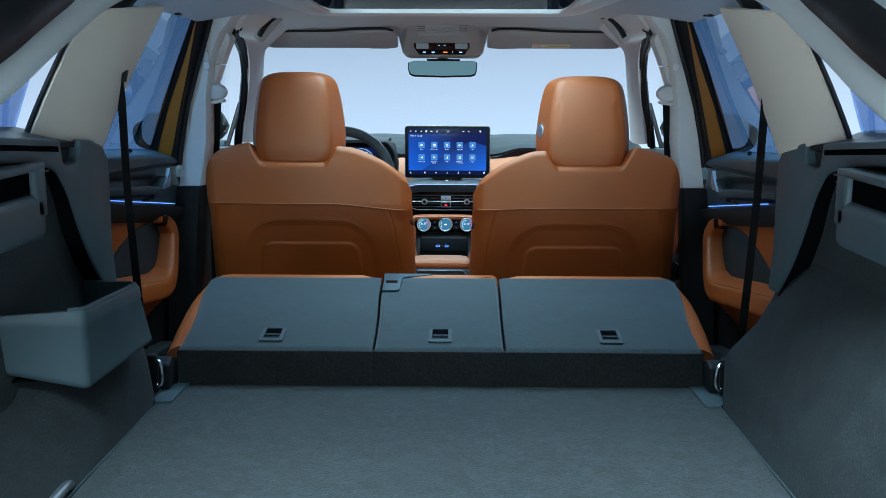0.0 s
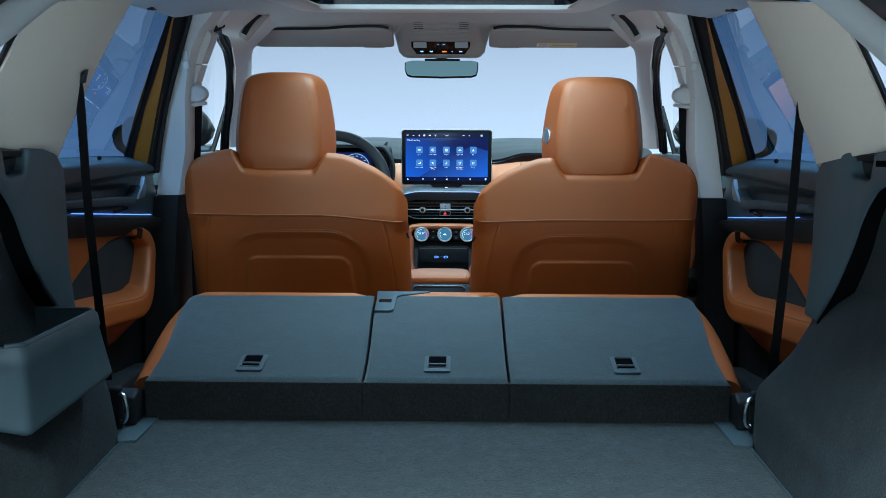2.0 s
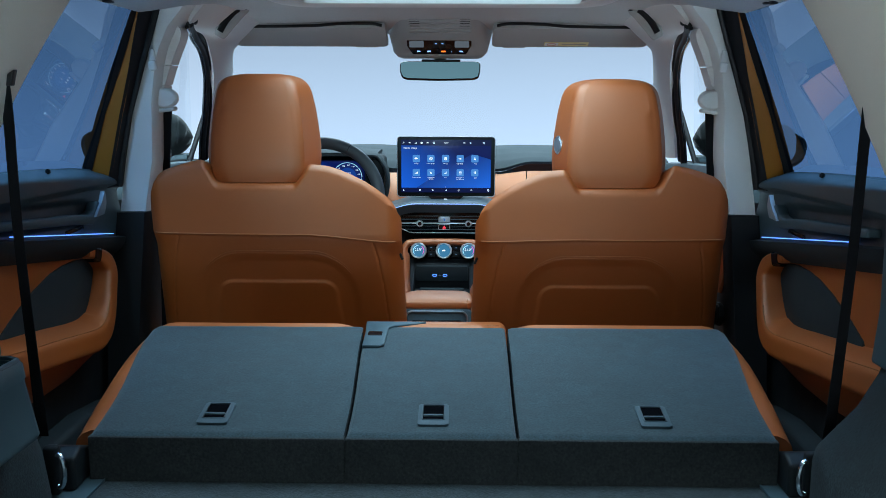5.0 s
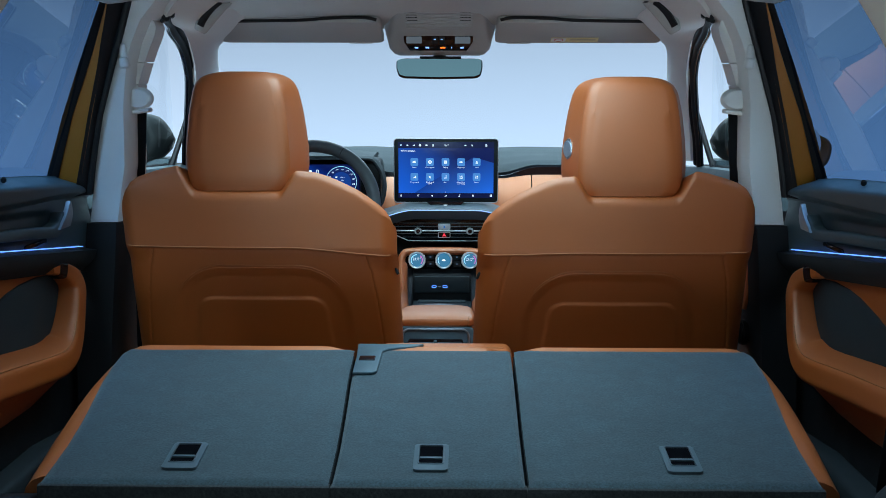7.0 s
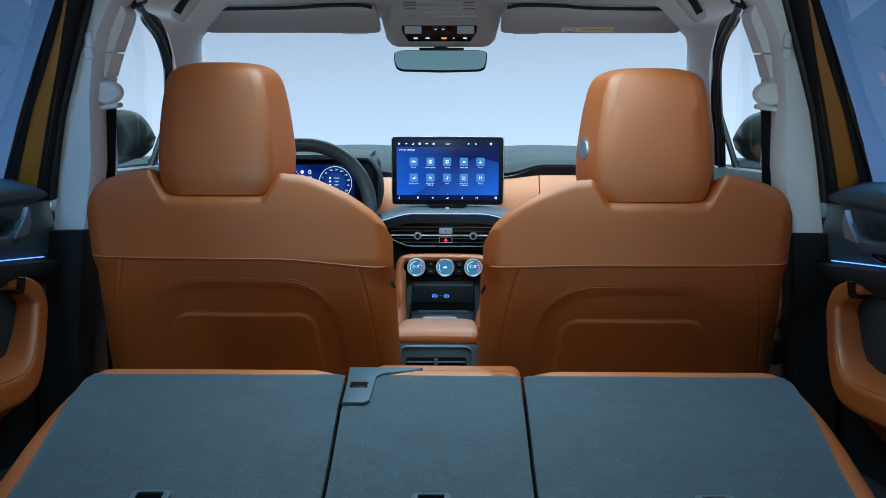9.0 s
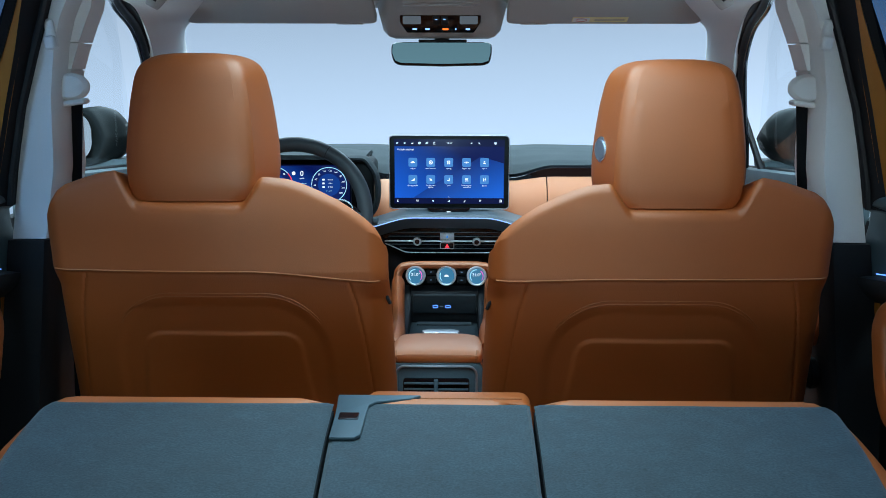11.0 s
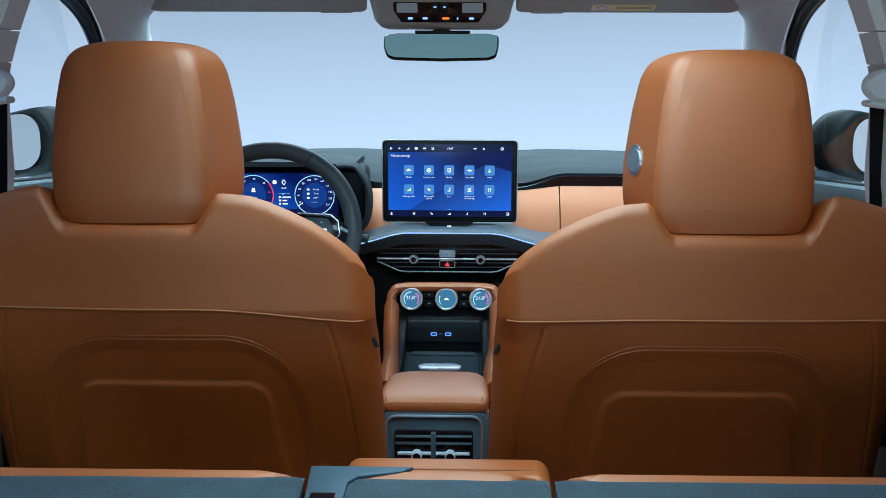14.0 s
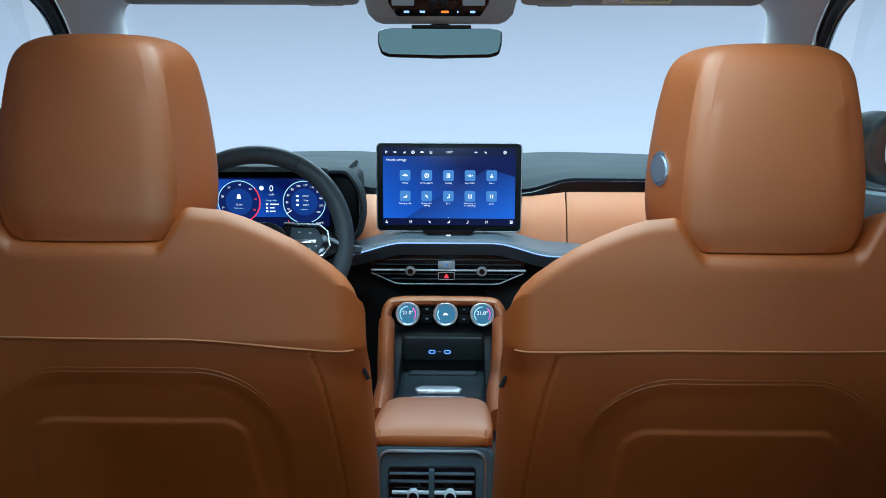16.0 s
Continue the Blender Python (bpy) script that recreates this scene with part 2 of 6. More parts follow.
def spline(pts, n=10):
    """Smooth line through the points."""
    P = [Vector(p) for p in pts]
    out = []
    for i in range(len(P) - 1):
        a, b, c, d = P[max(i - 1, 0)], P[i], P[i + 1], P[min(i + 2, len(P) - 1)]
        for k in range(n):
            t = k / n
            out.append(0.5 * (2 * b + (c - a) * t + (2 * a - 5 * b + 4 * c - d) * t * t + (3 * b - a - 3 * c + d) * t ** 3))
    out.append(P[-1])
    return out


def tube(pts, r, n=8, closed=False, flat=None, up=(0, 0, 1)):
    """Round or flattened bar along a line; flat gives the half size along up."""
    P = [Vector(p) for p in pts]
    rings = []
    for i, p in enumerate(P):
        a = P[i - 1] if (i or closed) else p
        b = P[(i + 1) % len(P)] if (i < len(P) - 1 or closed) else p
        t = (b - a).normalized()
        s = t.cross(Vector(up))
        s = s.normalized() if s.length > 1e-5 else Vector((1, 0, 0))
        w = s.cross(t).normalized()
        rings.append([p + s * r * math.cos(k * math.tau / n) + w * (flat or r) * math.sin(k * math.tau / n) for k in range(n)])
    if closed:
        rings.append(rings[0])
        bm = loft(rings, caps=False)
        bmesh.ops.remove_doubles(bm, verts=bm.verts, dist=1e-6)
        return bm
    return loft(rings)


def disc(c, axis, r, h, seg=32, bev=0.0, r2=None):
    """Short cylinder or cone round axis, centred at c."""
    bm = bmesh.new()
    bmesh.ops.create_cone(bm, cap_ends=True, segments=seg, radius1=r, radius2=r if r2 is None else r2, depth=h)
    if bev:
        bmesh.ops.bevel(bm, geom=[e for e in bm.edges if abs(e.verts[0].co.z - e.verts[1].co.z) < 1e-6], offset=bev, segments=2, affect="EDGES")
    q = Vector((0, 0, 1)).rotation_difference(Vector(axis))
    bmesh.ops.transform(bm, matrix=Matrix.Translation(c) @ q.to_matrix().to_4x4(), verts=bm.verts)
    return bm


def ring(c, axis, r, w, n=40, m=8):
    q = Vector((0, 0, 1)).rotation_difference(Vector(axis))
    pts = [Vector(c) + q @ Vector((r * math.cos(a), r * math.sin(a), 0)) for a in (k * math.tau / n for k in range(n))]
    return tube(pts, w, m, closed=True, up=axis)


def rrect(cx, cz, w, h, r, n=5):
    """Outline of a rectangle with round corners, in two axes."""
    out = []
    for sx, sz, a0 in ((1, 1, 0), (-1, 1, 90), (-1, -1, 180), (1, -1, 270)):
        for k in range(n + 1):
            a = radians(a0 + 90 * k / n)
            out.append((cx + sx * (w / 2 - r) + r * math.cos(a), cz + sz * (h / 2 - r) + r * math.sin(a)))
    return out


def smooth(a, b, x):
    t = min(1, max(0, (x - a) / (b - a)))
    return t * t * (3 - 2 * t)


def interp(x, xs, ys):
    return float(np.interp(x, xs, ys))


def lin(a, b, n):
    return [a + (b - a) * i / n for i in range(n + 1)]


def text(name, body, size, loc, parent, material, rot=(90, 0, 0), align="CENTER"):
    c = bpy.data.curves.new(name, "FONT")
    c.body, c.size, c.align_x, c.align_y, c.resolution_u = body, size, align, "CENTER", 3
    ob = bpy.data.objects.new(name, c)
    me = bpy.data.meshes.new_from_object(ob)
    bpy.data.objects.remove(ob)
    me.materials.append(material)
    me.transform(pose(*loc, *rot))
    ob = new(name, me)
    ob.parent = parent
    ob.matrix_parent_inverse = parent.matrix_world.inverted()
    return ob

# ---- studio round the car ----
def studio_backdrop():
    """Plain pale blue sweep that glows by painted light, brighter ahead, deeper blue at the sides."""
    m = bpy.data.materials.new("glowing_sweep")
    m.use_nodes = True
    nt = m.node_tree
    nt.nodes.remove(nt.nodes["Principled BSDF"])
    N, L = nt.nodes.new, nt.links.new
    tc, sep, ramp, em, nz, mx = N("ShaderNodeTexCoord"), N("ShaderNodeSeparateXYZ"), N("ShaderNodeValToRGB"), N("ShaderNodeEmission"), N("ShaderNodeTexNoise"), N("ShaderNodeMath")
    L(tc.outputs["Generated"], sep.inputs[0])
    nz.inputs["Scale"].default_value = 2.0
    L(tc.outputs["Generated"], nz.inputs["Vector"])
    mx.operation = "MULTIPLY_ADD"
    mx.inputs[1].default_value = 0.10
    L(nz.outputs["Fac"], mx.inputs[0])
    L(sep.outputs["Y"], mx.inputs[2])
    L(mx.outputs[0], ramp.inputs[0])
    # painted glow along the car; the rear stops brighten what the mirrors show
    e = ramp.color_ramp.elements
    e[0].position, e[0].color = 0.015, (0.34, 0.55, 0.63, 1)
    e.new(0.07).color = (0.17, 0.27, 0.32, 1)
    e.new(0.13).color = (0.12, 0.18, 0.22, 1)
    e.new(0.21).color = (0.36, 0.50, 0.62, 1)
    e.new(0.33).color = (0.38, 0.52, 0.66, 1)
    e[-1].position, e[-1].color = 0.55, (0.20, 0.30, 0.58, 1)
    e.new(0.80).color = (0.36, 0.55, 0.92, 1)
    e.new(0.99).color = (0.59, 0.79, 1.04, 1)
    # painted light falloff: dimmer upwards, brighter towards the right
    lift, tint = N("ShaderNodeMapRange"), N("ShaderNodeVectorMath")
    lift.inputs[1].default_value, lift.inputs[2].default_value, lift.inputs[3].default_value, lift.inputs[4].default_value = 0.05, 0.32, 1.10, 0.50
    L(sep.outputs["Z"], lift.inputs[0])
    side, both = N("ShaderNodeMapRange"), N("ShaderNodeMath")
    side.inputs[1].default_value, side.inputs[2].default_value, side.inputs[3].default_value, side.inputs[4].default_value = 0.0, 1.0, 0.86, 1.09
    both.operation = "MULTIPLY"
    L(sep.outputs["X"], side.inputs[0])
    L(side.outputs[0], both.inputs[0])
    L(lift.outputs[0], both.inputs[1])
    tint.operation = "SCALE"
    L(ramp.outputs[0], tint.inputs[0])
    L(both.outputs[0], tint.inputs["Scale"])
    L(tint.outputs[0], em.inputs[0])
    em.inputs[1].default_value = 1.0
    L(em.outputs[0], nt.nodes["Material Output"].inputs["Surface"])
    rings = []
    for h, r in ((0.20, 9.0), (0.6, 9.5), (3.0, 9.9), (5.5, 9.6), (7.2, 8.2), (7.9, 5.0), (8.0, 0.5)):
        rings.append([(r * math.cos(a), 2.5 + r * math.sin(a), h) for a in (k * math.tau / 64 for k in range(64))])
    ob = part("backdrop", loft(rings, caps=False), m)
    return setting(ob, "pale blue seamless studio sweep with its light painted as glow", "backdrop")


studio_backdrop()
setting(part("studio_floor", prism([(9.2 * math.cos(a), 2.5 + 9.2 * math.sin(a)) for a in (k * math.tau / 64 for k in range(64))], "z", 0.15, 0.245), STUDIO_FLOOR), "smooth grey studio floor", "floor")


# ---- load floor ----
def load_floor():
    f = sheet(lambda u, v: (u, v, 0.718 + 0.0015 * noise.noise((u * 3, v * 3, 0))), lin(-0.549, 0.549, 60), lin(0.80, 1.985, 60), 0.02)
    ob = part("load_floor", f, CARPET_F)
    setting(ob, "slate grey carpeted boot load floor", "boot floor")
    part("pull_tab", rbox(-0.035, 0.035, 1.225, 1.262, 0.7165, 0.7205, 0.0015), CARPET_D, ob, "flush dark pull tab")
    for s in (-1, 1):
        pts = [(s * 0.547, 1.823), (s * 0.520, 1.828), (s * 0.513, 1.99), (s * 0.60, 1.99), (s * 0.60, 1.93), (s * 0.566, 1.862)]
        part("corner_plate", prism(pts, "z", 0.716, 0.7225, 0.001), PLASTIC, ob, "smooth slate plastic corner plate")
        part("edge_piping", tube(spline([(s * 0.5465, 1.824, 0.7205), (s * 0.547, 1.736, 0.7205), (s * 0.5485, 1.598, 0.7205), (s * 0.5505, 1.457, 0.7205), (s * 0.552, 1.20, 0.7205), (s * 0.552, 0.82, 0.7205)], 6), 0.0018, 6), PLASTIC, ob, "slate edge piping")
        part("plate_edge", tube([(s * 0.5135, 1.985, 0.7228), (s * 0.520, 1.829, 0.7228), (s * 0.546, 1.8235, 0.7228)], 0.0014, 6), PLASTIC, ob)
    return ob


load_floor()
setting(part("under_floor", rbox(-0.76, 0.76, 0.80, 4.1, 0.36, 0.40, 0.01), CARPET_D), "dark carpeted cabin floor", "floor")
setting(part("boot_well", rbox(-0.60, 0.60, 0.78, 1.98, 0.40, 0.695, 0.01), CARPET_D), "dark boot well under the load floor", "boot well")
setting(part("boot_sill", rbox(-0.60, 0.60, 0.70, 0.80, 0.60, 0.722, 0.012, 3), PLASTIC), "slate plastic boot sill", "sill")


# ---- boot side walls ----
def lower_wall(s):
    """Carpeted wheel-arch wall beside the load floor."""
    def f(u, v):
        # u along the car 0.80..1.90, v up 0..1
        top = interp(u, (0.80, 1.40, 1.48, 1.56, 1.62, 1.70, 1.76, 1.80, 1.85, 1.90), (1.20, 1.195, 1.18, 1.14, 1.09, 1.04, 0.990, 0.960, 0.945, 0.925)) if s > 0 else interp(u, (0.80, 1.3, 1.44, 1.74, 1.80, 1.84, 1.90), (0.90, 0.90, 0.90, 0.90, 0.885, 0.86, 0.79))
        z = 0.715 + (top - 0.715) * v
        base = 0.552 + 0.012 * smooth(1.80, 1.90, u)
        lean = interp(z, (0.715, 0.80, 0.93, 0.99, 1.05, 1.12, 1.20), (0.0, 0.012, 0.050, 0.092, 0.132, 0.150, 0.152))
        if s > 0:
            lean += (interp(z, (0.715, 0.80, 0.82, 0.84, 0.88, 0.935, 0.99, 1.05, 1.2), (0.0, 0.0, 0.004, 0.022, 0.058, 0.088, 0.10, 0.132, 0.152)) - lean) * smooth(1.60, 1.84, u)
        else:
            lean += 0.10 * smooth(1.60, 1.42, u) * (z - 0.715) / 0.2
        turn = 0.03 * smooth(1.86, 1.90, u)
        return (s * (base + lean + turn), u, z)
    bm = sheet(f, lin(0.80, 1.86, 40) + [1.87, 1.88, 1.89, 1.90], lin(0, 1, 24), 0.02)
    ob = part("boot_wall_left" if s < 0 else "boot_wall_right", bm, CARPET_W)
    setting(ob, "slate carpeted boot side wall", "boot wall")
    part("front_return", sheet(lambda u, v: (s * (0.594 + 0.15 * u), 1.90 - 0.02 * u, 0.70 + v * (0.10 + 0.08 * u)), lin(0, 1, 6), lin(0, 1, 6), 0.015), CARPET_D, ob)
    return ob


for s in (-1, 1):
    lower_wall(s)


FRAME_TOP = ((0.80, 1.310), (1.40, 1.264), (1.633, 1.244), (1.722, 1.238), (1.783, 1.232), (1.830, 1.220), (1.856, 1.195))
FRAME_ARCH = ((1.815, 0.947), (1.745, 1.015), (1.688, 1.090), (1.655, 1.145), (1.605, 1.194), (1.52, 1.213), (1.40, 1.225), (0.80, 1.262))


def frame_x(s, x):
    return s * x + 0.006


def frame_mesh(s):
    top = list(FRAME_TOP[:3]) + [(1.641, 1.206), (1.653, 1.200), (1.700, 1.200), (1.711, 1.206)] + list(FRAME_TOP[3:])
    front = [(1.860, 1.16), (1.856, 1.03), (1.872, 0.945)]
    a, b = sorted((frame_x(s, 0.631), frame_x(s, 0.72)))
    return prism(top + front + list(FRAME_ARCH), "x", a, b, 0.006, 3)


def upper_frame(s):
    """Plastic frame of the boot side with shelf ledge, deep arch and a notch for the parcel shelf."""
    X = lambda x: frame_x(s, x)
    ys, zs = [p[0] for p in FRAME_TOP], [p[1] for p in FRAME_TOP]
    root = part("boot_frame_" + ("left" if s < 0 else "right"), frame_mesh(s), PLASTIC)
    setting(root, "slate plastic boot side frame with a parcel shelf ledge", "boot trim")
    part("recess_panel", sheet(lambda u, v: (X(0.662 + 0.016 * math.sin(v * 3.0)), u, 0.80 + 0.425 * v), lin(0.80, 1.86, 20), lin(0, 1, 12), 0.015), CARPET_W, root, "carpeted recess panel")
    line = spline([(0, y - 0.003, z - 0.003) for y, z in FRAME_ARCH], 5)
    # shade painted on: blackened arch edge, black strip for the groove
    part("recess_edge", loft([[(X(0.6335), p.y, p.z), (X(0.735), p.y, p.z), (X(0.735), p.y + 0.002, p.z + 0.002), (X(0.6335), p.y + 0.002, p.z + 0.002)] for p in line]), SHADE_BLACK, root, "inner edge of the frame, painted black as shade")
    part("ledge_groove_shade", loft([[(X(x), y, interp(y, ys, zs) + dz) for x, dz in ((0.6300, -0.021), (0.6300, -0.012), (0.640, -0.012), (0.640, -0.021))] for y in (0.82, 1.2, 1.4, 1.55, 1.620)]), SHADE_BLACK, root, "black strip painted as the shade of the groove under the ledge")
    def base(y):
        return interp(y, (0.80, 1.20, 1.63, 1.90), (1.325, 1.292, 1.264, 1.208))
    part("ledge_top", sheet(lambda u, v: (X(0.640 + 0.055 * v), u, interp(u, ys, zs) - 0.004 + (base(u) - interp(u, ys, zs) + 0.004) * v), lin(0.80, 1.86, 30), lin(0, 1, 4), 0.01), PLASTIC_D, root, "dark slope from the ledge to the glass")
    for k in range(3):
        part("vent_slot", loft([[(X(x), y - 0.012 * k, 1.195 - 0.011 * k + dz) for x, dz in ((0.634, 0), (0.634, 0.003), (0.66, 0.003), (0.66, 0))] for y in (1.545, 1.585)]), PLASTIC, root)
    return root


for s in (-1, 1):
    upper_frame(s)


# ---- pillars and roof ----
def roof_z(x, y):
    c = interp(y, (0.75, 1.2, 1.7, 2.3, 2.93, 3.15, 3.3, 3.5), (1.47, 1.515, 1.542, 1.550, 1.535, 1.515, 1.503, 1.475))
    return c - (0.067 - 0.021 * smooth(1.6, 2.1, y) - 0.016 * smooth(2.68, 2.9, y)) * (abs(x) / 0.62) ** 2.6 * (1 - 0.5 * smooth(2.95, 3.35, y))


def roof():
    def f(u, v):
        z = roof_z(u, v)
        d = max(abs(u) - 0.335, 1.45 - v, v - 2.93)
        if d < 0.05:
            z -= 0.004 * (1 - smooth(0, 0.02, max(d, 0)))
        return (u, v, z)
    us = lin(-0.66, -0.40, 14) + lin(-0.385, 0.385, 40) + lin(0.40, 0.66, 14)
    vs = lin(0.75, 1.42, 16) + lin(1.44, 2.94, 60) + lin(2.96, 3.50, 26)
    bm = sheet(f, us, vs, 0.0, hole=lambda u, v: max(abs(u) - 0.335, 1.45 - v, v - 2.93) < 0)
    ob = part("ceiling", bm, HEADLINER)
    setting(ob, "pale grey cloth headliner with a panoramic roof opening", "headliner")
    # inner rim of the roof opening
    rim = rrect(0, 2.19, 0.68, 1.49, 0.06, 6)
    bm = loft([[(x, y, 1.533) for x, y in rim], [(x * 0.985, 2.19 + (y - 2.19) * 0.99, 1.60) for x, y in rim], [(x * 0.93, 2.19 + (y - 2.19) * 0.96, 1.605) for x, y in rim]], caps=False)
    part("sunroof_frame", bm, GLOSS, ob, "black sunroof frame")
    def collar(g, dz):
        return [(x, y, roof_z(x, y) + dz) for x, y in rrect(0, 2.19, 0.68 + 2 * g, 1.49 + 2 * g, 0.06 + g, 6)]
    part("sunroof_collar", loft([collar(-0.004, 0.004), collar(0.0, -0.007), collar(0.010, -0.012), collar(0.045, -0.010), collar(0.056, -0.006), collar(0.060, 0.003)], caps=False), GREYTRIM, ob, "pale collar round the roof opening")
    setting(part("sunroof_glass", prism(rrect(0, 2.19, 0.66, 1.46, 0.06, 6), "z", 1.612, 1.617), glass("roof_glass", (0.75, 0.80, 0.84))), "tinted panoramic roof glass", "roof glass")
    # unseen blind and bar, added to cut the roof light on the lower seats
    part("light_stop_blind", rbox(-0.332, 0.332, 1.455, 1.86, 1.596, 1.602, 0.002), HEADLINER, ob, "unseen grey blind added to hold back roof light")
    part("light_stop_bar", rbox(-0.332, 0.332, 1.855, 1.88, 1.592, 1.606, 0.004), PLASTIC_D, ob, "dark end bar of the added unseen blind")


roof()


def clip_slot(s):
    root = thing("headliner_clip", "small black clip at the headliner edge over the rear door", "clip", (s * 0.64, 2.47, 1.49), "headliner clips")
    for k in range(2):
        part("clip_body", rbox(s * 0.647 - 0.006 - 0.004 * k, s * 0.647 + 0.006 - 0.004 * k, 2.445 + 0.028 * k, 2.468 + 0.028 * k, 1.490 + 0.002 * k, 1.499 + 0.002 * k, 0.002), RUBBER, root)


for s in (-1, 1):
    clip_slot(s)


def rear_pillar(s):
    """Broad cloth-covered trim between rear door glass and quarter glass."""
    def edge(front, v):
        a, b = ((0.653, 1.905, 1.200), (0.596, 2.20, 1.500)) if front else ((0.676, 1.612, 1.250), (0.628, 1.775, 1.462))
        mid = 0.5 * (Vector(a) + Vector(b)) + (Vector((0.010, -0.012, 0.0)) if front else Vector((0.008, -0.004, 0)))
        return (1 - v) ** 2 * Vector(a) + 2 * v * (1 - v) * mid + v * v * Vector(b)
    def f(u, v):
        p = edge(False, v).lerp(edge(True, v), u)
        bulge = 0.016 * math.sin(math.pi * u)
        fold = 0.05 * smooth(0.82, 1.0, u)
        return (s * (p.x - bulge + fold), p.y, p.z)
    ob = part("rear_pillar_" + ("left" if s < 0 else "right"), sheet(f, lin(0, 0.8, 24) + lin(0.81, 1, 12), lin(0, 1, 20), 0.012), BEIGE)
    setting(ob, "greige cloth rear pillar trim", "pillar trim")
    part("seal", tube([(s * (edge(False, v).x - 0.004), edge(False, v).y - 0.006, edge(False, v).z) for v in lin(0, 1, 14)], 0.0045, 8), RUBBER, ob, "black window seal")
    # roof rail over the quarter glass, down to the tailgate opening
    rail = spline([(0.585, 2.16, 1.545), (0.60, 1.95, 1.530), (0.617, 1.80, 1.490), (0.628, 1.68, 1.440), (0.632, 1.56, 1.394), (0.634, 1.45, 1.352), (0.645, 1.20, 1.262), (0.66, 0.90, 1.13), (0.67, 0.80, 0.95), (0.67, 0.77, 0.70)], 8)
    part("rail_trim", tube([(s * p.x, p.y, p.z) for p in rail], 0.030, 12, flat=0.034), GREYTRIM, ob, "pale grey rail trim")
    part("tailgate_seal", tube([(s * (p.x - 0.020), p.y - 0.03, p.z + 0.062) for p in rail[24:]], 0.020, 8, flat=0.042), RUBBER, ob, "black tailgate seal")
    q = [(1.80, 1.475), (1.60, 1.250), (1.42, 1.255), (1.12, 1.262), (1.12, 1.245), (1.30, 1.31), (1.56, 1.40)]
    g = prism(q, "x", s * 0.690, s * 0.694)
    setting(part("quarter_glass_" + ("left" if s < 0 else "right"), g, QUARTER), "tinted rear quarter window glass", "car window")


for s in (-1, 1):
    rear_pillar(s)


def b_pillar(s):
    X = lambda x: s * x - 0.009
    def ringat(z, xo, xi, y0, y1):
        return [(X(xo), y0, z), (X(xi + 0.008), y0 + 0.002, z), (X(xi), y0 + 0.014, z), (X(xi), y1 - 0.02, z), (X(xi + 0.012), y1, z), (X(xo), y1 + 0.005, z)]
    top = [ringat(1.04, 0.732, 0.667, 2.745, 2.90), ringat(1.16, 0.713, 0.646, 2.745, 2.895), ringat(1.285, 0.690, 0.642, 2.745, 2.885), ringat(1.371, 0.672, 0.631, 2.745, 2.88), ringat(1.413, 0.660, 0.619, 2.745, 2.88), ringat(1.46, 0.643, 0.597, 2.745, 2.88), ringat(1.495, 0.630, 0.567, 2.744, 2.885), ringat(1.545, 0.615, 0.53, 2.73, 2.90)]
    ob = part("b_pillar_" + ("left" if s < 0 else "right"), loft(top), GREYTRIM)
    setting(ob, "pale grey centre pillar trim", "pillar trim")
    low = [ringat(0.40, 0.78, 0.70, 2.70, 2.95), ringat(0.75, 0.765, 0.685, 2.71, 2.93), ringat(1.038, 0.738, 0.668, 2.74, 2.90)]
    part("lower_cover", loft(low), PLASTIC_D, ob, "black lower pillar cover")
    # coat hook
    part("coat_hook", rbox(-0.008, 0.008, -0.008, 0.004, -0.024, 0.026, 0.005, 3, pose(X(0.640), 2.743, 1.385, 0, s * 10, 0)), GREYTRIM, ob)
    part("hook_tip", rbox(-0.009, 0.009, -0.020, -0.004, -0.024, -0.002, 0.005, 3, pose(X(0.640), 2.743, 1.385, 0, s * 10, 0)), GREYTRIM, ob)
    # stepped covers of the belt height slider
    for rows in (((1.375, 0.607), (1.40, 0.597), (1.43, 0.584), (1.447, 0.580), (1.458, 0.584), (1.468, 0.596)), ((1.3285, 0.623), (1.35, 0.616), (1.3725, 0.608)), ((1.295, 0.634), (1.3262, 0.624))):
        part("slider_cover", loft([[(X(xi + 0.008), 2.795, z), (X(xi + 0.008), 2.86, z), (X(0.640), 2.86, z), (X(0.640), 2.795, z)] for z, xi in rows]), GREYTRIM, ob)
    guide = []
    for k, g in ((0.0, 0.018), (0.004, 0.023), (0.012, 0.0255), (0.020, 0.0245), (0.026, 0.020), (0.028, 0.010)):
        guide.append([(X(0.629 + 1.25 * g * math.cos(a)), 2.800 - k, 1.299 + 0.92 * g * math.sin(a)) for a in (i * math.tau / 28 for i in range(28))])
    part("belt_guide", loft(guide), GREYTRIM, ob, "rounded grey belt guide")
    part("belt_guide_lip", rbox(-0.022, 0.022, -0.022, 0.01, -0.005, 0.005, 0.005, 3, pose(X(0.628), 2.80, 1.272, 0, s * 8, 0)), GREYTRIM, ob)
    return ob


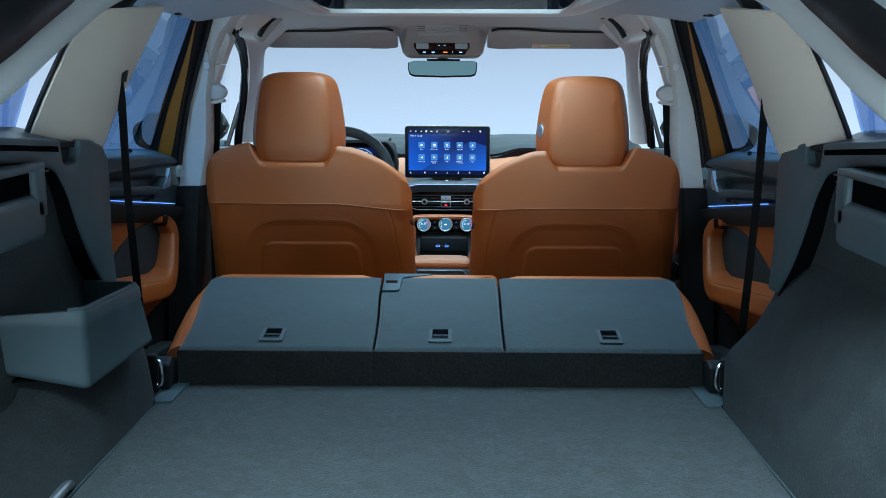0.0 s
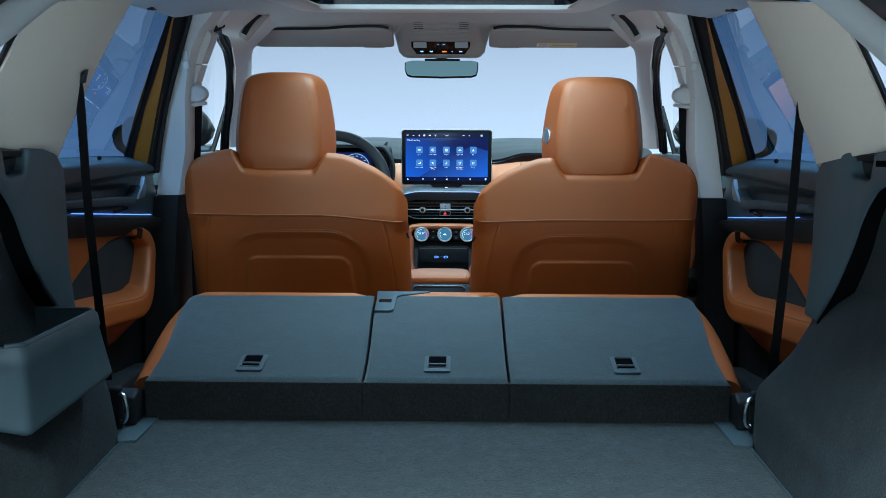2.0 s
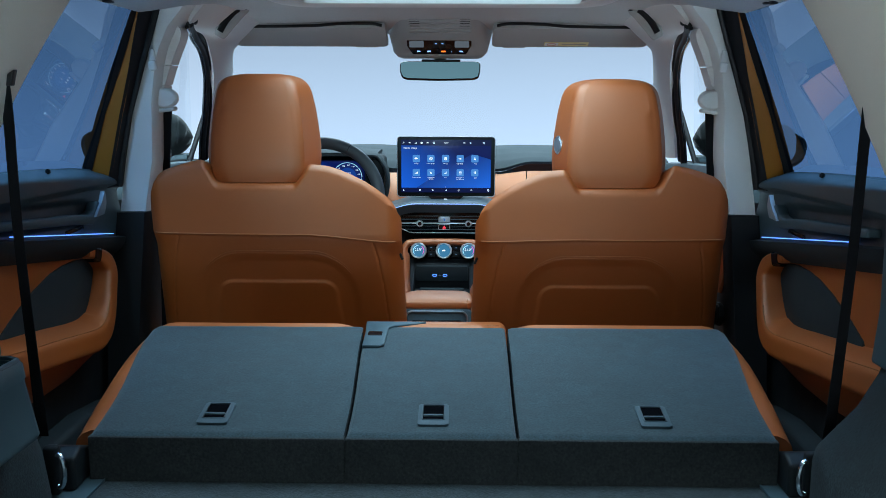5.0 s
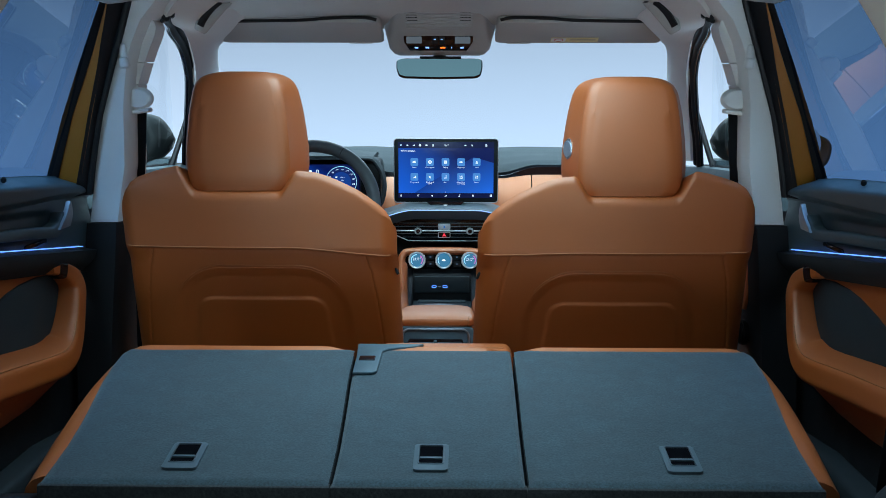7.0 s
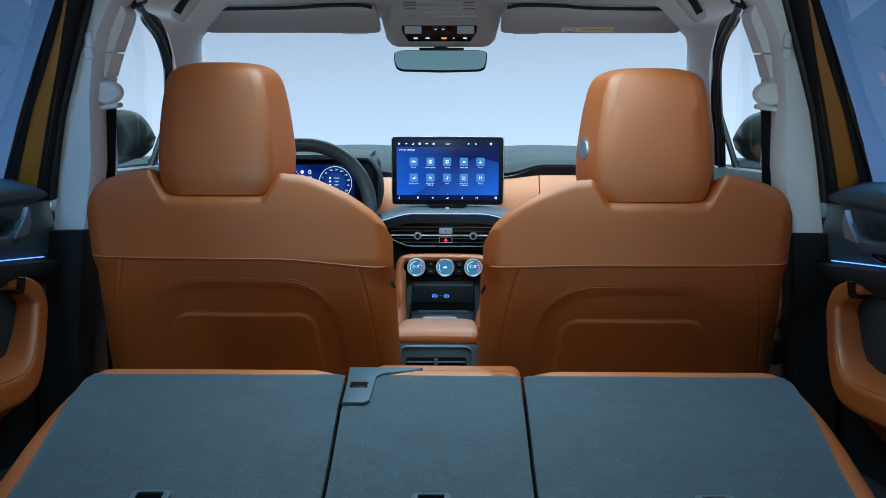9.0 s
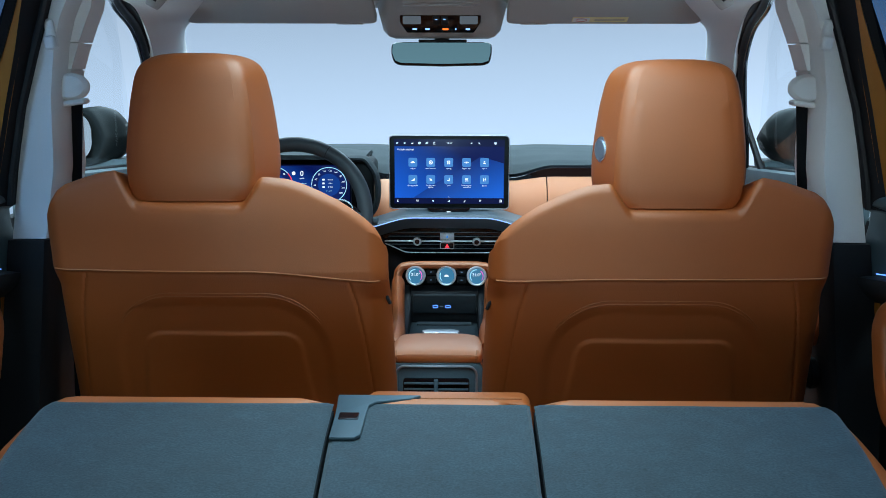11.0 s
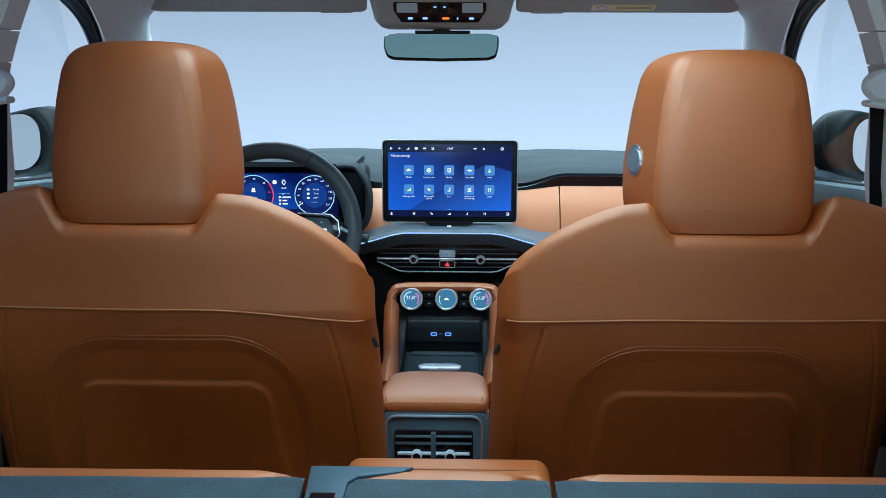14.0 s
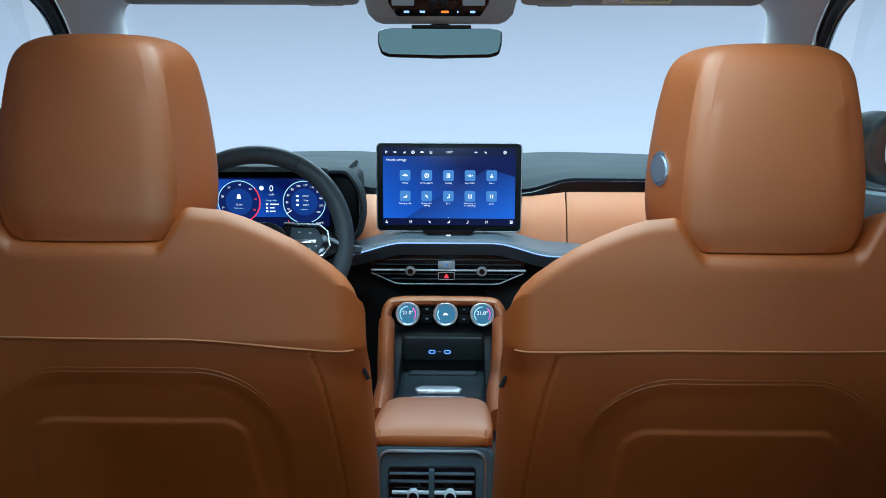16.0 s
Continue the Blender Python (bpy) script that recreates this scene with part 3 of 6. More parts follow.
def a_pillar(s):
    X = lambda x: s * x - 0.009
    A = spline([(0.52, 2.82, 1.548), (0.582, 2.83, 1.482), (0.602, 3.02, 1.464), (0.622, 3.16, 1.418), (0.645, 3.28, 1.350), (0.680, 3.39, 1.25), (0.725, 3.53, 1.11)], 6)
    B = spline([(0.49, 3.40, 1.52), (0.56, 3.47, 1.483), (0.615, 3.50, 1.452), (0.648, 3.545, 1.425), (0.675, 3.65, 1.37), (0.715, 3.85, 1.26), (0.785, 4.17, 1.085)], 6)
    def f(u, v):
        i = min(int(u * (len(A) - 1)), len(A) - 2)
        k = u * (len(A) - 1) - i
        p = A[i].lerp(A[i + 1], k).lerp(B[i].lerp(B[i + 1], k), v)
        return (X(p.x - 0.02 * math.sin(math.pi * v)), p.y, p.z - 0.006 * math.sin(math.pi * v))
    ob = part("a_pillar_" + ("left" if s < 0 else "right"), sheet(f, lin(0, 1, 30), lin(0, 1, 14), 0.012), GREYTRIM)
    setting(ob, "pale grey windscreen pillar trim", "pillar trim")
    def along(dx, dy, dz):
        return [(X(p.x + dx), p.y + dy, p.z + dz) for p in spline([(0.585, 2.84, 1.468), (0.605, 2.94, 1.462), (0.619, 3.01, 1.447), (0.633, 3.14, 1.415), (0.648, 3.235, 1.370), (0.661, 3.29, 1.335), (0.688, 3.37, 1.25), (0.722, 3.46, 1.165), (0.745, 3.53, 1.09)], 6)]
    part("door_seal", tube(along(-0.013, 0.010, 0.010), 0.009, 10), RUBBER, ob, "thick black door seal")
    part("window_frame", tube(along(-0.005, 0.001, 0.001), 0.009, 10), RUBBER, ob, "black window frame")
    part("glass_run", tube(along(0.001, -0.003, -0.006), 0.005, 10), GLOSS, ob, "gloss black glass run")
    part("quarter_bar", tube([(X(0.728), 3.55, 1.245), (X(0.75), 3.415, 1.095)], 0.008, 8), RUBBER, ob)


for s in (-1, 1):
    b_pillar(s)
    a_pillar(s)


# ---- glass ----
def windscreen():
    def f(u, v):
        p = Vector((0.64, 3.50, 1.462)).lerp(Vector((0.80, 4.26, 1.065)), v)
        return (u * p.x, p.y + 0.05 * (1 - u * u), p.z + 0.012 * (1 - u * u))
    setting(part("windscreen_glass", sheet(f, lin(-1, 1, 24), lin(0, 1, 12)), GLASS), "clear windscreen glass", "windscreen")


windscreen()
for s in (-1, 1):
    side = "left" if s < 0 else "right"
    g = sheet(lambda u, v: (s * (0.778 - 0.135 * v) - 0.009, 2.86 + u * (0.70 - 0.50 * v), 1.09 + 0.39 * v), lin(0, 1, 6), lin(0, 1, 6))
    setting(part("front_side_glass_" + side, g, GLASS), "clear front door window glass", "car window")

# ---- front seats ----
def seat_top(dx, off):
    """Height of the upper outline of the backrest over the seat's middle line."""
    a = abs(dx)
    if dx * off < 0:
        a += 0.005 * smooth(0.12, 0.20, a) * smooth(0.283, 0.27, a)
    notch = 0.0435 * (1 - smooth(0.082, 0.119, abs(dx - off)))
    if dx * off > 0:
        return -notch + interp(a, (0.09, 0.12, 0.150, 0.175, 0.205, 0.235, 0.250, 0.262, 0.271, 0.278, 0.2825), (1.1625, 1.165, 1.173, 1.168, 1.159, 1.148, 1.137, 1.119, 1.095, 1.058, 1.02))
    return -notch + interp(a, (0.09, 0.12, 0.147, 0.176, 0.205, 0.228, 0.249, 0.264, 0.274, 0.280, 0.2825), (1.1625, 1.1595, 1.151, 1.139, 1.1245, 1.1085, 1.0915, 1.076, 1.060, 1.040, 1.01))


def round_rect(x, z, w, top, r):
    """Signed distance from a panel outline that is open below and has round upper corners."""
    a, b = abs(x) - (w - r), z - (top - r)
    return math.hypot(a, b) - r if a > 0 and b > 0 else max(a, b) - r


def seam_z(x, si):
    return 0.9985 - (0.020 if si > 0 else 0.008) * smooth(0.05, 0.30, si * x)


def back_y(x, z, si):
    """Depth of the backrest's rear face without its rounded rim."""
    y = (0.96 - z) * 0.10 - 0.022 * (1 - (x / 0.2825 * 0.9) ** 2) - 0.018 * smooth(1.0, 1.13, z)
    seam = seam_z(x, si)
    below = smooth(seam + 0.001, seam - 0.004, z)
    y += below * 0.004
    y += 0.0035 * math.exp(-((z - seam) / 0.0022) ** 2)
    # side bolsters, turned away behind a seam
    gx = interp(z, (0.75, 0.80, 0.885, 0.946, 0.99), (0.243, 0.241, 0.235, 0.227, 0.216))
    y += smooth(seam, seam - 0.035, z) * 0.30 * max(0.0, abs(x) - gx)
    y += below * (0.0 + 0.0028 * math.exp(-((abs(x) - gx) / 0.0022) ** 2))
    # hollow under a stitched arch, with the raised map panel in it
    d = round_rect(x, z, 0.185, 0.959, 0.11)
    y += 0.0032 * smooth(0.0, -0.020, d)
    wp = 0.136 + 0.13 * max(0.0, 0.85 - z)
    e = round_rect(x, z, wp, 0.899, 0.036)
    y -= 0.0034 * smooth(0.001, -0.008, e)
    return y


def backrest_mesh(off, si):
    zb, W = 0.55, 0.2825
    us = [math.sin(t * math.pi / 2) * 0.55 + t * 0.45 for t in lin(-1, 1, 190)]
    vs = lin(0, 0.30, 30) + lin(0.305, 0.82, 170) + lin(0.825, 1.0, 36)
    def point(u, v, back):
        x = u * W
        zt = seat_top(x, off)
        zm = min(1.055, zt - 0.02)
        z = zb + (zm - zb) * v / 0.82 if v < 0.82 else zm + (zt - zm) * (v - 0.82) / 0.18
        w = interp(z, (0.55, 0.80, 0.95, 1.0, 1.1, 1.2), (0.97, 0.989, 1.0, 1.0, 1.0, 1.0))
        xx = x * w
        r = 0.045
        d, q = (1 - abs(u)) * W * 1.25, 0.020
        k = r - math.sqrt(max(0, r * r - (r - min(d, r)) ** 2))
        k = max(k, q - math.sqrt(max(0, q * q - (q - min(zt - z, q)) ** 2)))
        lean = (0.96 - z) * 0.10
        if not back:
            return (xx * 0.965, 0.105 + lean - k * 0.5 - 0.03 * math.cos(u * 1.5), zb + v * (seat_top(x, off) + 0.052 * (1 - smooth(0.095, 0.125, abs(x - off))) - 0.045 - zb))
        return (xx, back_y(xx, z, si) + k, z)
    bm = bmesh.new()
    B = [[bm.verts.new(point(u, v, True)) for v in vs] for u in us]
    F = [[bm.verts.new(point(u, v, False)) for v in vs] for u in us]
    for G in (B, F):
        for i in range(len(us) - 1):
            for j in range(len(vs) - 1):
                bm.faces.new((G[i][j], G[i + 1][j], G[i + 1][j + 1], G[i][j + 1]))
    n, m = len(us), len(vs)
    rim = [(0, j) for j in range(m)] + [(i, m - 1) for i in range(1, n)] + [(n - 1, j) for j in range(m - 2, -1, -1)]
    for a, b in zip(rim, rim[1:]):
        bm.faces.new((B[a[0]][a[1]], B[b[0]][b[1]], F[b[0]][b[1]], F[a[0]][a[1]]))
    for k in range(3):
        bmesh.ops.smooth_vert(bm, verts=[B[i][j] for i, j in rim] + [F[i][j] for i, j in rim], factor=0.5, use_axis_x=True, use_axis_y=True, use_axis_z=True)
    return bm


def headrest_form(z):
    """Half width, half width of the rear face, rear face and middle in depth at height z."""
    w = interp(z, (1.1165, 1.1175, 1.120, 1.125, 1.135, 1.150, 1.165, 1.19, 1.22, 1.25, 1.28, 1.30, 1.318, 1.330, 1.338, 1.344, 1.348, 1.352, 1.355, 1.3565), (0.092, 0.103, 0.112, 0.1195, 0.126, 0.1300, 0.131, 0.1310, 0.1280, 0.124, 0.1190, 0.1145, 0.110, 0.1045, 0.099, 0.091, 0.083, 0.071, 0.055, 0.030))
    dd = interp(z, (1.1165, 1.120, 1.15, 1.20, 1.28, 1.32, 1.335, 1.345, 1.3535, 1.3565), (0.046, 0.056, 0.063, 0.066, 0.061, 0.056, 0.051, 0.045, 0.032, 0.018))
    mid = 0.038 + (1.24 - z) * 0.08
    return w * 0.985, w * 0.745, mid - dd, mid, dd


def headrest_mesh():
    rings = []
    for z in [1.1165, 1.1175, 1.120, 1.125, 1.130, 1.137, 1.146, 1.156, 1.167, 1.180, 1.20, 1.22, 1.24, 1.26, 1.28, 1.295, 1.308, 1.319, 1.328, 1.335, 1.340, 1.344, 1.348, 1.351, 1.3535, 1.3555, 1.3565]:
        w, b, back, mid, dd = headrest_form(z)
        half = [(b * k / 6, back + 0.004 * (k / 6) ** 2) for k in range(6)]
        half += [(b - 0.014, back + 0.0036), (b - 0.006, back + 0.0052), (b + 0.001, back + 0.0080), (b + 0.006, back + 0.0118)]
        side = [(b + (w - b) * q, back + 0.0072 + (mid + dd * 0.42 - back - 0.0072) * q ** 1.10) for q in (0.42, 0.6, 0.78, 0.92)]
        half += side + [(w, mid + dd * 0.50), (w * 0.99, mid + dd * 0.68), (w * 0.95, mid + dd * 0.84), (w * 0.85, mid + dd * 0.95), (w * 0.6, mid + dd), (0.0, mid + dd)]
        ring_ = half + [(-x, y) for x, y in reversed(half[1:-1])]
        rings.append([(x, y, z) for x, y in ring_])
    return loft(rings)


def reclined(p):
    """The shell leans back up to the seam and rounds forward over it to the shoulders."""
    dy = 0.19 * (math.hypot(p.z - 1.0, 0.03) - 0.03) + 0.02 * max(0.0, p.z - 1.0) + 0.10 * max(0.0, 1.0 - p.z)
    k = 1 + dy / 1.46
    return Vector((p.x * k, p.y + dy, 1.325 - (1.325 - p.z) * k))


def tipped(p):
    """The headrest tips forward at its top."""
    dy = 0.13 * (p.z - 1.22)
    k = 1 + dy / 1.46
    return Vector((p.x * k, p.y + dy, 1.325 - (1.325 - p.z) * k))


def front_seat(driver):
    cx, lift = (-0.368, 0.003) if driver else (0.361, -0.006)
    label = "tan leather front seat seen from behind, with an integrated map panel" if not driver else "tan leather driver seat with stitched back panel"
    root = thing("front_seat_unit", label, "car seat", (cx, 2.66, 0.45 + lift), "front seats")
    up = Matrix.Translation((cx, 2.665, lift))
    def add(name, bm, material, lab="", parent=None, shape=None):
        for v in bm.verts if shape else ():
            v.co = shape(v.co)
        bmesh.ops.transform(bm, matrix=up, verts=bm.verts)
        return part(name, bm, material, parent or root, lab)
    back = add("backrest", backrest_mesh(-0.036 if driver else 0.029, 1 if driver else -1), LEATHER, shape=reclined)
    si = 1 if driver else -1
    pts = []
    for x in lin(-0.268, 0.268, 90):
        r = 0.045
        d = (1 - abs(x) / 0.2825) * 0.2825 * 1.25
        k = r - math.sqrt(max(0, r * r - (r - min(d, r)) ** 2))
        z = seam_z(x, si) + 0.0035
        pts.append((x, back_y(x, z, si) + k - 0.0004, z))
    add("cross_piping", tube(pts, 0.0015, 6), THREAD, "tan piping along the seam", back, reclined)
    # two rows of stitches along the arch over the map panel
    for dz in (0.0, 0.0055):
        rows = []
        for k in range(68):
            x = -0.165 + k * 0.33 / 68
            run = []
            for q in (x, x + 0.0036):
                a = abs(q) - 0.075
                z = 0.849 + math.sqrt(max(0.0, 0.11 ** 2 - a * a)) if a > 0 else 0.959
                run.append((q, back_y(q, z + dz, si) - 0.0002, z + dz))
            rows.append(tube(run, 0.0007, 4))
        add("arch_stitch", join(*rows), LEATHER_D, "stitched arch over the map panel", back, reclined)
    ex = -0.032 if driver else 0.020
    hr = headrest_mesh()
    bmesh.ops.transform(hr, matrix=Matrix.Translation((ex, 0, -0.005)), verts=hr.verts)
    head = add("headrest", hr, LEATHER, "padded tan leather headrest", None, tipped)
    if not driver:
        w, b, back, mid, dd = headrest_form(1.208)
        c = Vector((ex - b - (w - b) * 0.66, back + 0.0072 + (mid + dd * 0.42 - back) * 0.63, 1.206))
        axis = Vector((-0.93, -0.36, 0.05)).normalized()
        add("headrest_button", disc(c, axis, 0.0215, 0.006, 28, 0.002), CHROME, "round chrome release button", head, tipped)
        add("button_face", disc(c + axis * 0.003, axis, 0.0165, 0.003, 28, 0.001), SILVER, "", head, tipped)
    for sx in (-1, 1):
        add("headrest_post", disc((ex + sx * 0.06, 0.050, 1.09), (0, 0, 1), 0.006, 0.08, 12), CHROME)
    # cushion, base and rails
    add("seat_cushion", rbox(-0.26, 0.26, 0.03, 0.56, 0.50, 0.66, 0.05, 4), LEATHER)
    add("seat_base", rbox(-0.23, 0.23, 0.02, 0.50, 0.42, 0.53, 0.02), PLASTIC_D)
    for sx in (-1, 1):
        add("seat_rail", rbox(sx * 0.2 - 0.02, sx * 0.2 + 0.02, 0.0, 0.60, 0.40, 0.43, 0.004), SILVER)
        add("side_cover", rbox(sx * 0.27 - 0.015, sx * 0.27 + 0.015, 0.0, 0.35, 0.45, 0.62, 0.012, 3), PLASTIC_D)
    if not driver:
        add("front_bolster", tube(spline([(0.292, 0.135, 1.03), (0.306, 0.135, 1.01), (0.311, 0.135, 0.95), (0.310, 0.137, 0.90), (0.300, 0.14, 0.855)], 6), 0.010, 10, flat=0.02, up=(0, 1, 0)), LEATHER, "tan side bolster of the seat front")
        add("recliner_knob", disc((0.303, 0.13, 0.80), (1, 0, 0), 0.028, 0.016, 24, 0.004), PLASTIC_D, "black recliner cover")
    add("release_tab", tube([(si * 0.268, 0.035, 0.955), (si * 0.276, 0.030, 0.948), (si * 0.280, 0.028, 0.938)], 0.003, 6), PLASTIC_D, "black release tab", shape=reclined)
    return root


front_seat(True)
front_seat(False)


# ---- folded rear backrests ----
def folded_back(x0r, x1r, x0f, x1f, outer, label, latch_x):
    """Backrest lying flat: carpeted shell above, leather padding below and round the rim. outer: -1, 0 or 1."""
    root = thing("folded_seat_section", label, "car seat", ((x0r + x1r) / 2, 2.2, 0.60), "folded rear backrests")
    yr, yf = 1.952, 2.517
    def side(u, y, grow=0.0):
        t = (y - yr) / (yf - yr)
        bow = interp(t, (0, 0.106, 0.223, 0.319, 0.398, 0.703, 0.804, 1), (0, 0.05, 0.13, 0.24, 0.33, 0.79, 0.89, 1.0))
        lo = x0r + (x0f - x0r) * bow - grow
        hi = x1r + (x1f - x1r) * bow + grow
        if outer and t > 0.93:
            cut = 0.018 * ((t - 0.93) / 0.07) ** 2
            lo, hi = (lo + cut, hi) if outer < 0 else (lo, hi - cut)
        return lo + (hi - lo) * u
    def top(y):
        return 0.797 + 0.036 * (y - yr) / (yf - yr)
    def f(u, v):
        y = yr + (yf - 0.010 - yr) * v
        x = side(u, y, -0.0018)
        e = min(u * 0.4, (1 - u) * 0.4, v * 0.55, (1 - v) * 0.55)
        drop = 0.005 * (1 - smooth(0, 0.008, e))
        return (x, y, top(y) - drop + 0.0012 * noise.noise((x * 7, y * 7, 1)))
    us = [0, .01, .02, .035, .05] + lin(0.08, 0.92, 26) + [.95, .965, .98, .99, 1]
    vs = [0, .01, .02, .03, .05] + lin(0.08, 0.92, 26) + [.95, .965, .98, .99, 1]
    part("carpet_shell", sheet(f, us, vs, 0.012), CARPET, root, "slate carpet over the backrest shell")
    part("rear_flap", rbox(x0r - 0.001, x1r + 0.001, yr - 0.004, yr + 0.012, 0.718, 0.7925, 0.003, 2), CARPET_M, root, "charcoal carpet flap over the hinge")
    # dark carpet down the inner sides
    for inner, e, d in ((outer >= 0, 0.0, 1), (outer <= 0, 1.0, -1)):
        if inner:
            part("side_skirt", loft([[(side(e, y) + d * 0.001, y, 0.66), (side(e, y) + d * 0.014, y, 0.66), (side(e, y) + d * 0.014, y, top(y) - 0.011), (side(e, y) + d * 0.001, y, top(y) - 0.011)] for y in lin(yr + 0.01, yf - 0.02, 12)]), CARPET_D, root, "charcoal carpet edge")
    # leather padding
    def flare(t):
        return interp(t, (0, 0.08, 0.24, 0.36, 0.55, 0.7, 0.85, 0.95, 1.0), (0.030, 0.034, 0.039, 0.039, 0.034, 0.027, 0.021, 0.014, 0.008))
    rings = []
    for y in [yr + 0.03] + lin(yr + 0.06, yf - 0.03, 14) + [yf - 0.020, yf - 0.012, yf - 0.007, yf - 0.003, yf + 0.001, yf + 0.004]:
        t = (y - yr) / (yf - yr)
        l, h = side(0, min(y, yf), 0.0), side(1, min(y, yf), 0.0)
        l += 0.035 * (outer >= 0) * smooth(1.0, 0.985, t)
        h -= 0.035 * (outer <= 0) * smooth(1.0, 0.985, t)
        if outer < 0:
            l -= flare(t)
        if outer > 0:
            h += flare(t)
        z1 = top(y) - 0.006 - (0.03 * smooth(yf - 0.006, yf + 0.004, y)) + 0.0095 * smooth(0.93, 0.99, t) * (y < yf)
        z0 = 0.66
        rl, rr = (0.028 if outer < 0 else 0.016), (0.028 if outer > 0 else 0.016)
        ins = 0.010 if y > yf else 0.0
        drop_l, drop_r = (0.030 if outer < 0 else 0.012), (0.030 if outer > 0 else 0.012)
        rings.append([(l + ins, y, z0), (l - 0.0 + ins, y, z1 - drop_l), (l + rl * 0.12 + ins, y, z1 - drop_l * 0.62), (l + rl * 0.45 + ins, y, z1 - drop_l * 0.28), (l + rl * 0.95 + ins, y, z1 - drop_l * 0.07), (l + rl * 1.6 + ins, y, z1), (h - rr * 1.6 - ins, y, z1), (h - rr * 0.95 - ins, y, z1 - drop_r * 0.07), (h - rr * 0.45 - ins, y, z1 - drop_r * 0.28), (h - rr * 0.12 - ins, y, z1 - drop_r * 0.62), (h - ins, y, z1 - drop_r), (h - ins, y, z0)])
    part("leather_padding", loft(rings), LEATHER, root, "tan leather padding showing at the rim", sharp=60)
    # child-seat anchor pocket
    if latch_x is not None:
        tilt = math.degrees(math.atan2(0.033, 0.56))
        base = pose(latch_x * 0.985, 2.030, top(2.030) + 0.001, tilt, 0, 0)
        skew = 0.03 * latch_x / 0.37
        outline = rrect(0, 0, 0.050, 0.086, 0.007)
        inner = rrect(0, 0.004, 0.034, 0.060, 0.003)
        bm = bmesh.new()
        n = len(outline)
        rows = [[bm.verts.new((x + skew * y, y, h)) for x, y in pts] for pts, h in ((outline, -0.004), (outline, 0.003), (inner, 0.0045), (inner, -0.010))]
        for a, b in zip(rows, rows[1:]):
            for i in range(n):
                bm.faces.new((a[i], a[(i + 1) % n], b[(i + 1) % n], b[i]))
        bmesh.ops.transform(bm, matrix=base, verts=bm.verts)
        pk = part("anchor_pocket", bm, POCKET_RIM, root, "slate plastic anchor pocket")
        bm = prism([(x + skew * y, y) for x, y in rrect(0, 0.004, 0.034, 0.060, 0.003)], "z", 0.0005, 0.003)
        bmesh.ops.transform(bm, matrix=base, verts=bm.verts)
        rim = [base @ Vector((x + skew * y, y, 0.0046)) for x, y in rrect(0, 0.004, 0.036, 0.063, 0.004)]
        part("pocket_rim", tube([tuple(p) for p in rim], 0.0013, 6, closed=True), STRIP, pk, "paler pocket rim")
        # the shell has no recess here; black fill paints the pocket's shade
        part("pocket_floor", bm, SHADE_BLACK, pk, "raised pocket floor, painted black as shade")
        bm = rbox(-0.0165, 0.0165, -0.0110, -0.0050, 0.002, 0.006, 0.0015)
        bmesh.ops.transform(bm, matrix=base, verts=bm.verts)
        part("anchor_bar", bm, POCKET_RIM, pk, "dark grey anchor bar")
    return root


folded_back(-0.538, -0.1360, -0.600, -0.1560, -1, "folded outer rear backrest, slate carpet with tan leather rim", -0.360)
folded_back(-0.1340, 0.1350, -0.1530, 0.1415, 0, "folded narrow middle rear backrest, slate carpet and tan leather", 0.002)
folded_back(0.1370, 0.541, 0.1445, 0.598, 1, "folded wide rear backrest, slate carpet with tan leather rim", 0.366)


def belt_slot():
    """Plastic cover for the middle belt in the front corner of the narrow backrest."""
    root = thing("belt_cover", "slate plastic belt outlet cover on the middle backrest", "belt cover", (-0.11, 2.43, 0.82))
    tilt = math.degrees(math.atan2(0.033, 0.56))
    base = pose(-0.10, 2.50, 0.8315, tilt, 0, 0)
    pts = [(-0.052, 0.022), (0.075, 0.022), (0.06, 0.008), (0.008, -0.004), (-0.002, -0.02), (-0.004, -0.125), (-0.012, -0.135), (-0.047, -0.135), (-0.048, -0.05)]
    bm = prism(pts, "z", 0.0, 0.006, 0.002)
    bmesh.ops.transform(bm, matrix=base, verts=bm.verts)
    part("cover_plate", bm, PLASTIC, root)
    bm = rbox(-0.042, -0.012, -0.075, -0.05, 0.004, 0.0075, 0.002)
    bmesh.ops.transform(bm, matrix=base, verts=bm.verts)
    part("slot", bm, GLOSS, root, "dark belt slot")


belt_slot()


def rear_bench():
    root = thing("rear_bench_cushion", "tan leather rear bench cushion under the folded backrests", "car seat", (0, 2.3, 0.40))
    part("cushion", rbox(-0.66, 0.66, 2.02, 2.50, 0.42, 0.655, 0.05, 4), LEATHER, root)
    part("bench_base", rbox(-0.68, 0.68, 2.04, 2.42, 0.40, 0.46, 0.02), PLASTIC_D, root)


rear_bench()


def armrest_strap():
    root = thing("middle_head_cushion", "tan leather head cushion of the folded middle place", "head cushion", (0.01, 2.54, 0.76))
    part("pad", rbox(-0.115, 0.146, 2.522, 2.60, 0.750, 0.823, 0.018, 4), LEATHER, root)
    part("pad_seam", tube([(x, 2.550, 0.8235) for x in lin(-0.10, 0.13, 12)], 0.0012, 6), LEATHER_D, root)
    for x in (-0.04, 0.08):
        part("post", disc((x, 2.53, 0.79), (0, 1, 0), 0.006, 0.05, 12), CHROME, root)


armrest_strap()

# ---- rear doors ----
MID = -0.009


def slope(y):
    """Rise of the door's lines towards the tail."""
    return 0.996 + (2.695 - y) * 0.1447


